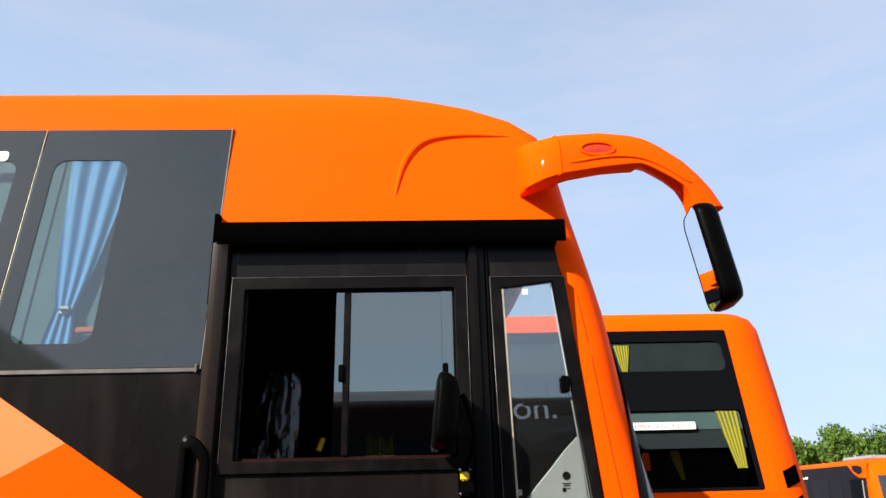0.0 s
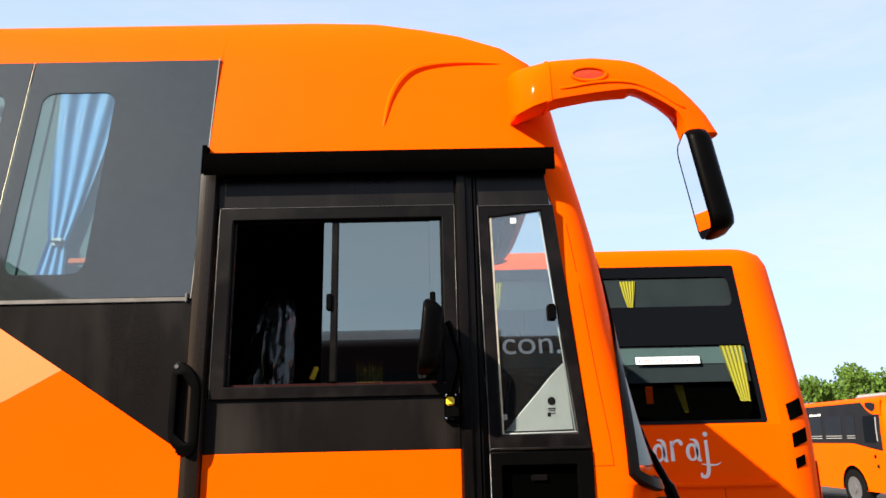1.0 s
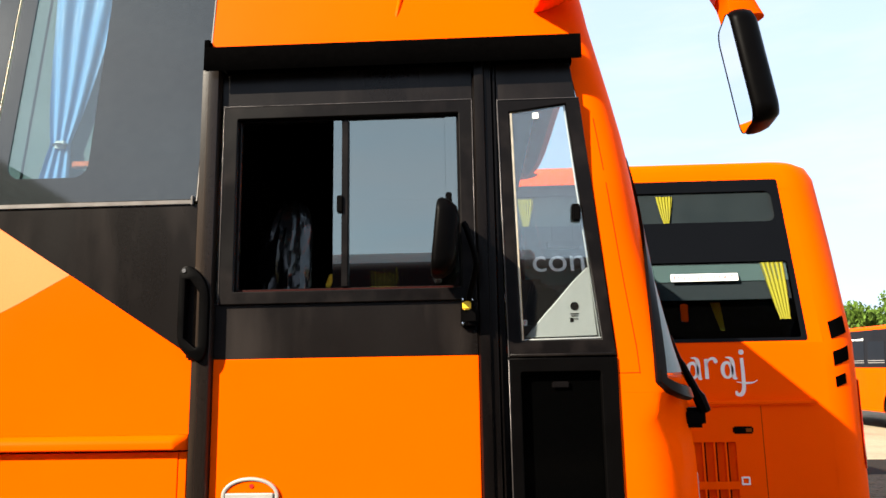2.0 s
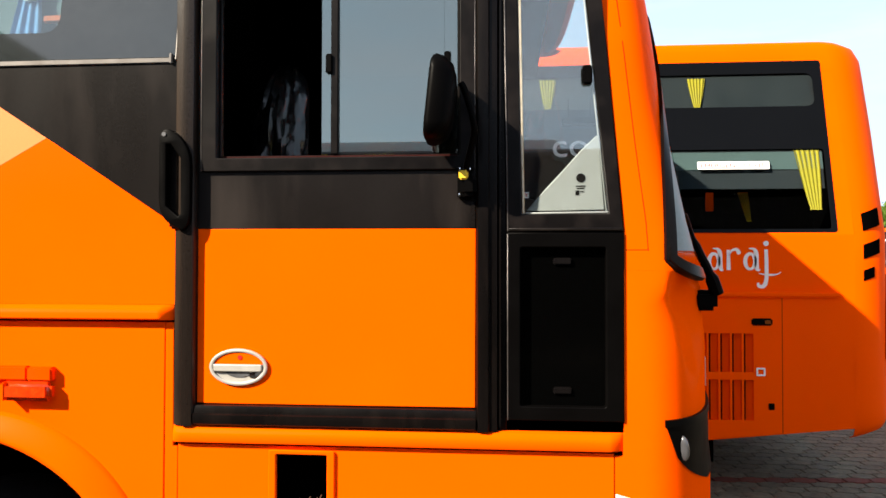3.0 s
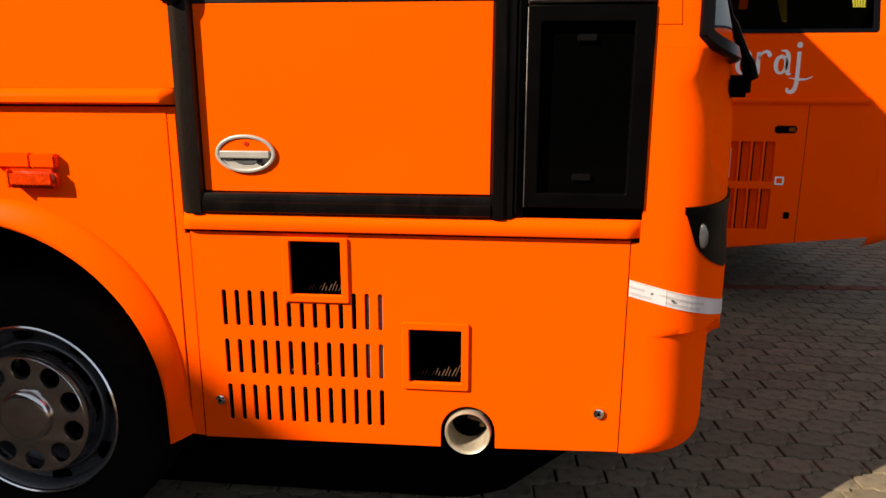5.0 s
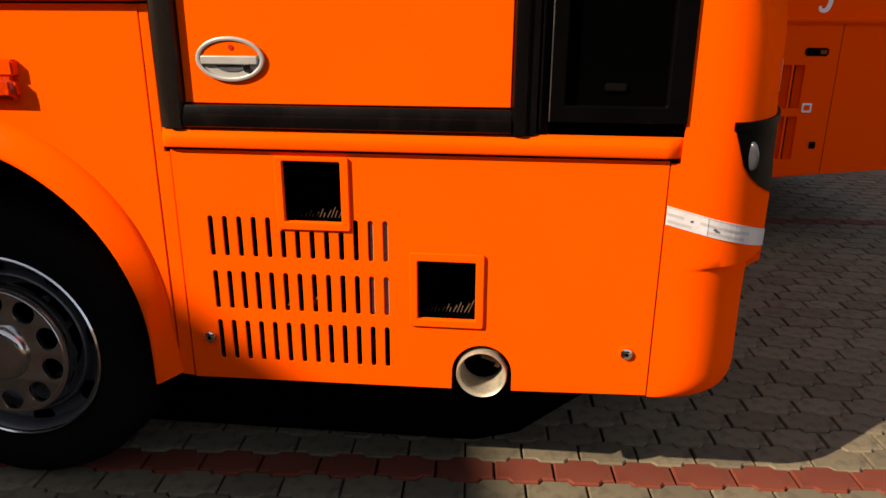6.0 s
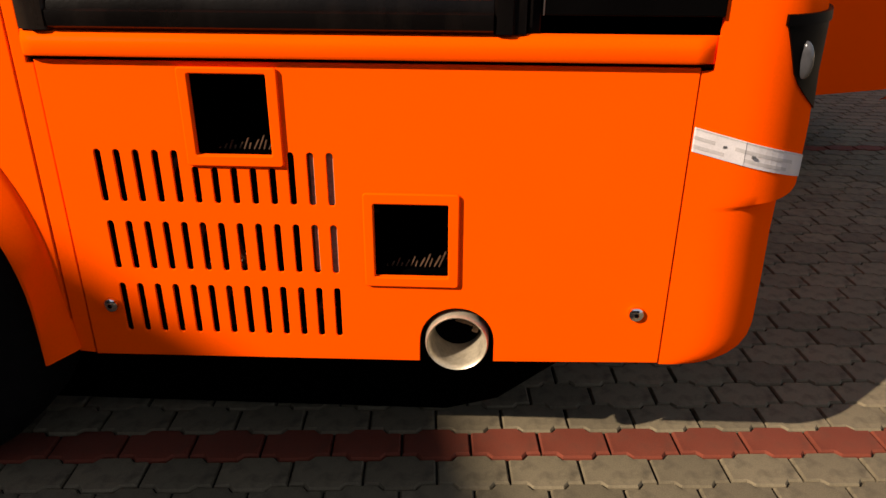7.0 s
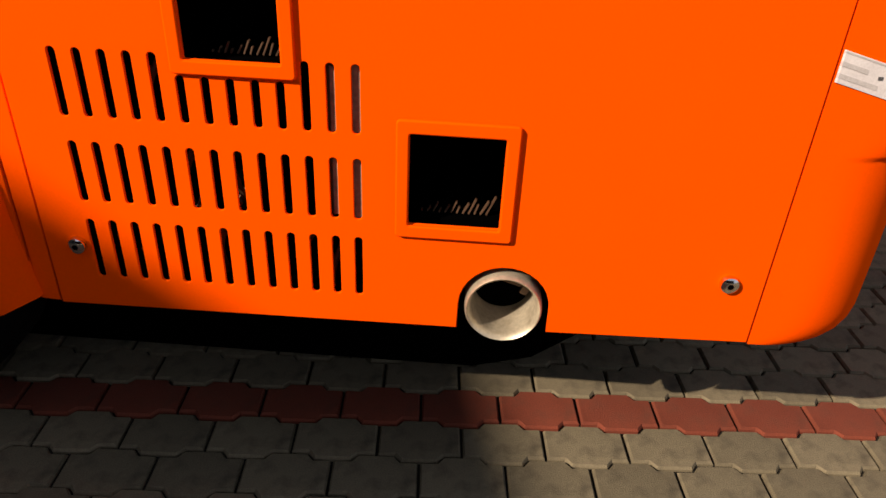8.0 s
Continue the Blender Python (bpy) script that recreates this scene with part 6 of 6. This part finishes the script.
            wh.data.transform(Matrix.Translation((xw, side * (hw + 0.02), 0.43)) @ pose(0, 0, 0, 0, 0, 0 if side < 0 else 180))
            cap_ = part("wheel_trim", spin([(0.0, -0.034), (0.085, -0.034), (0.11, -0.012), (0.22, -0.006), (0.26, -0.018), (0.262, -0.004)], (0, 0), 28), IRON, wh, "", True)
            cap_.data.transform(Matrix.Translation((xw, side * (hw + 0.02), 0.43)) @ pose(0, 0, 0, 0, 0, 0 if side < 0 else 180))
    part("windscreen", thick_sheet([[p for p in loop(z, 0.008)[20:46]] for z in np.linspace(1.25 * s, 2.32 * s, 8)], [[p for p in loop(z, -0.01)[20:46]] for z in np.linspace(1.25 * s, 2.32 * s, 8)]), FRIT, c, "dark windscreen", True)
    for side in (-1, 1):
        part("headlamp", boxes((hl - 0.25, hl - 0.04, side * (hw - 0.16) - 0.12, side * (hw - 0.16) + 0.12, 0.78 * s, 0.98 * s), bevel=0.04), PLASTIC, c)
        if not mirrors:
            continue
        a = smooth_path([(hl - 0.75, side * (hw - 0.2), 2.45 * s), (hl - 0.3, side * (hw - 0.02), 2.5 * s), (hl + 0.15, side * hw, 2.40 * s), (hl + 0.25, side * hw, 2.2 * s)], 5)
        ar = part("mirror_arm", tube(a, 0.05, 10), paint, c, "", True)
        part("mirror_housing", boxes((hl + 0.20, hl + 0.29, side * hw - 0.09, side * hw + 0.09, 1.86 * s, 2.22 * s), bevel=0.03), PLASTIC, ar)
    c.matrix_basis = m
    return c


far_coach("distant_coach", "orange coach with dark windows parked across the yard", 7.5, 2.2, 2.42, pose(10.6, 18.75, 0, 0, 0, -90), ORANGE, mirrors=False, mini=True)
far_coach("neighbour_coach", "dark maroon coach parked on the open side of the yard", 12.0, 2.5, 3.02, pose(-0.6, -5.9, 0, 0, 0, 0), MAROON)

# tall depot building behind the camera; its eave throws the shade over the wheel and the near pavers
depot = thing("depot_building", "tall dark-walled depot building with a flat roof at the yard's edge", "building", m=pose(-8.73, -5.04, 0, 0, 0, 15.6))


def depot_part(name, spans, mat, label="", bevel=0.0):
    bm = boxes(*spans, bevel=bevel)
    bm.transform(depot.matrix_basis)
    return part(name, bm, mat, depot, label)


depot_part("wall", [(-8.0, -0.35, -9.0, 38.0, -0.03, 7.65)], WALL, "dark rendered wall")
depot_part("roof", [(-8.3, 0.0, -9.4, 38.4, 7.65, 8.0)], WALL, "flat roof with a deep eave")
depot_part("band_course", [(-0.36, -0.27, -9.0, 38.0, 3.6, 3.85)], WALL)


# ---- trees behind the yard ----
def tree(x, y, h, spread, seed):
    rnd = random.Random(seed)
    t = thing("tree", "leafy green tree at the edge of the yard", "tree", group="trees behind the yard", m=Matrix.Translation((x, y, 0)))
    path = [Vector((x + 0.15 * math.sin(i * 1.3 + seed), y + 0.12 * math.cos(i * 1.7 + seed), h * 0.62 * i / 6)) for i in range(7)]
    bm = tube(path, [0.22 * h / 6 * (1 - 0.11 * i) for i in range(7)], 10)
    centres = []
    for k in range(13):
        a, r = rnd.uniform(0, 6.28), rnd.uniform(0.15, 1.0) * spread
        zc = h * rnd.uniform(0.22, 0.93) * (1 - 0.16 * r / spread)
        c = Vector((x + r * math.cos(a), y + r * math.sin(a), zc))
        centres.append((c, rnd.uniform(0.55, 1.05) * spread * 0.42))
        p0 = path[rnd.randint(2, 5)]
        limb = tube(smooth_path([p0, p0.lerp(c, 0.5) + Vector((0, 0, 0.2)), c], 3), [0.08, 0.07, 0.06, 0.05, 0.04, 0.03, 0.02], 6)
        me_ = bpy.data.meshes.new("limb")
        limb.to_mesh(me_)
        limb.free()
        bm.from_mesh(me_)
        bpy.data.meshes.remove(me_)
    part("trunk", bm, BARK, t, "", True)
    verts, faces = [], []
    for c, r in centres:
        for k in range(760):
            d = Vector((rnd.gauss(0, 1), rnd.gauss(0, 1), rnd.gauss(0, 1))).normalized()
            p = c + d * r * (rnd.uniform(0.35, 1.12)) * Vector((1, 1, 0.8)).length / 1.6
            q = Euler((rnd.uniform(0, 6.28), rnd.uniform(0, 6.28), rnd.uniform(0, 6.28))).to_matrix()
            s = rnd.uniform(0.06, 0.15)
            i0 = len(verts)
            for u, v in ((-1, 0), (0, -0.55), (1, 0), (0, 0.55)):
                verts.append(p + q @ Vector((u * s, v * s, 0.12 * s * (u * u))))
            faces.append((i0, i0 + 1, i0 + 2, i0 + 3))
    me_ = bpy.data.meshes.new("crown")
    me_.from_pydata(verts, [], faces)
    tagged(part("crown", me_, LEAF, t, "dense green crown"), kind="stuff")


for i in range(24):
    tree(15.0 + 2.3 * i + 0.8 * math.sin(i * 2.1), 41 + 5.0 * math.sin(i * 1.9), 5.0 + 0.6 * math.sin(i * 2.7), 2.3 + 0.4 * math.cos(i * 1.3), i + 3)

# ---- pavers: long scalloped blocks in courses along the coach ----
PA, PITCH, WAVE, GAP = 0.0914, 0.1082, 0.0085, 0.0030
RED_COURSE, FIRST, TURN = 2.520, 0.361, radians(3.6)     # the courses run at a slight angle to the coach


def paver_outline(inset):
    a, h = PA - GAP - inset, PITCH / 2 - GAP - inset
    top = [(-a, h - WAVE), (-0.59 * a, h - WAVE), (-0.43 * a, h + WAVE), (0.43 * a, h + WAVE), (0.59 * a, h - WAVE), (a, h - WAVE)]
    return top + [(x, -z) for x, z in reversed(top)]


def paver_points(cx, cy, dz=0.0, turn=0.0):
    c, s_ = math.cos(turn), math.sin(turn)
    return [(cx + x * c - y * s_, cy + x * s_ + y * c, z + dz) for inset, z in ((0.0, -0.014), (0.0, -0.006), (0.004, 0.0)) for x, y in paver_outline(inset)]


PAVER_FACES = [(r * 12 + k, r * 12 + (k + 1) % 12, (r + 1) * 12 + (k + 1) % 12, (r + 1) * 12 + k) for r in (0, 1) for k in range(12)] + [tuple(range(24, 36))]
paver_mesh = bpy.data.meshes.new("paver")
paver_mesh.from_pydata(paver_points(0, 0), [], PAVER_FACES)
paver_mesh.materials.append(PAVER)
red_mesh = paver_mesh.copy()
red_mesh.materials.clear()
red_mesh.materials.append(REDPAVER)
rnd = random.Random(11)
joined = {False: ([], []), True: ([], [])}
made = 0
for j in range(-84, 74):
    is_red = j % 27 == 0
    for i in range(-34, 42):
        u, v = 2 * PA * i + (PA if j % 2 else 0), j * PITCH
        cx, cy = FIRST + u * math.cos(TURN) - v * math.sin(TURN), RED_COURSE + u * math.sin(TURN) + v * math.cos(TURN)
        if (cy > 7 and cx < -1.5) or not (-8.9 < cx < 8.4 and -6.9 < cy < 12.4):
            continue
        dz = rnd.uniform(-0.0025, 0.0015)
        if -1.3 < cx < 2.0 and 2.05 < cy < 3.75 and made < 300:
            ob = new("paver", red_mesh if is_red else paver_mesh)
            ob.parent = pavement
            ob.location = (cx, cy, dz)
            ob.rotation_euler = (rnd.gauss(0, 0.006), rnd.gauss(0, 0.006), TURN + rnd.gauss(0, 0.006))
            made += 1
        else:
            vs, fs = joined[is_red]
            n0 = len(vs)
            vs.extend(paver_points(cx, cy, dz, TURN)[12:])
            fs.extend(tuple(q - 12 + n0 for q in f) for f in PAVER_FACES[12:])
for is_red, (vs, fs) in joined.items():
    me_ = bpy.data.meshes.new("paver_field")
    me_.from_pydata(vs, [], fs)
    tagged(part("paver_field", me_, REDPAVER if is_red else PAVER, pavement, "red pavers in a course" if is_red else "grey interlocking pavers"), kind="stuff")
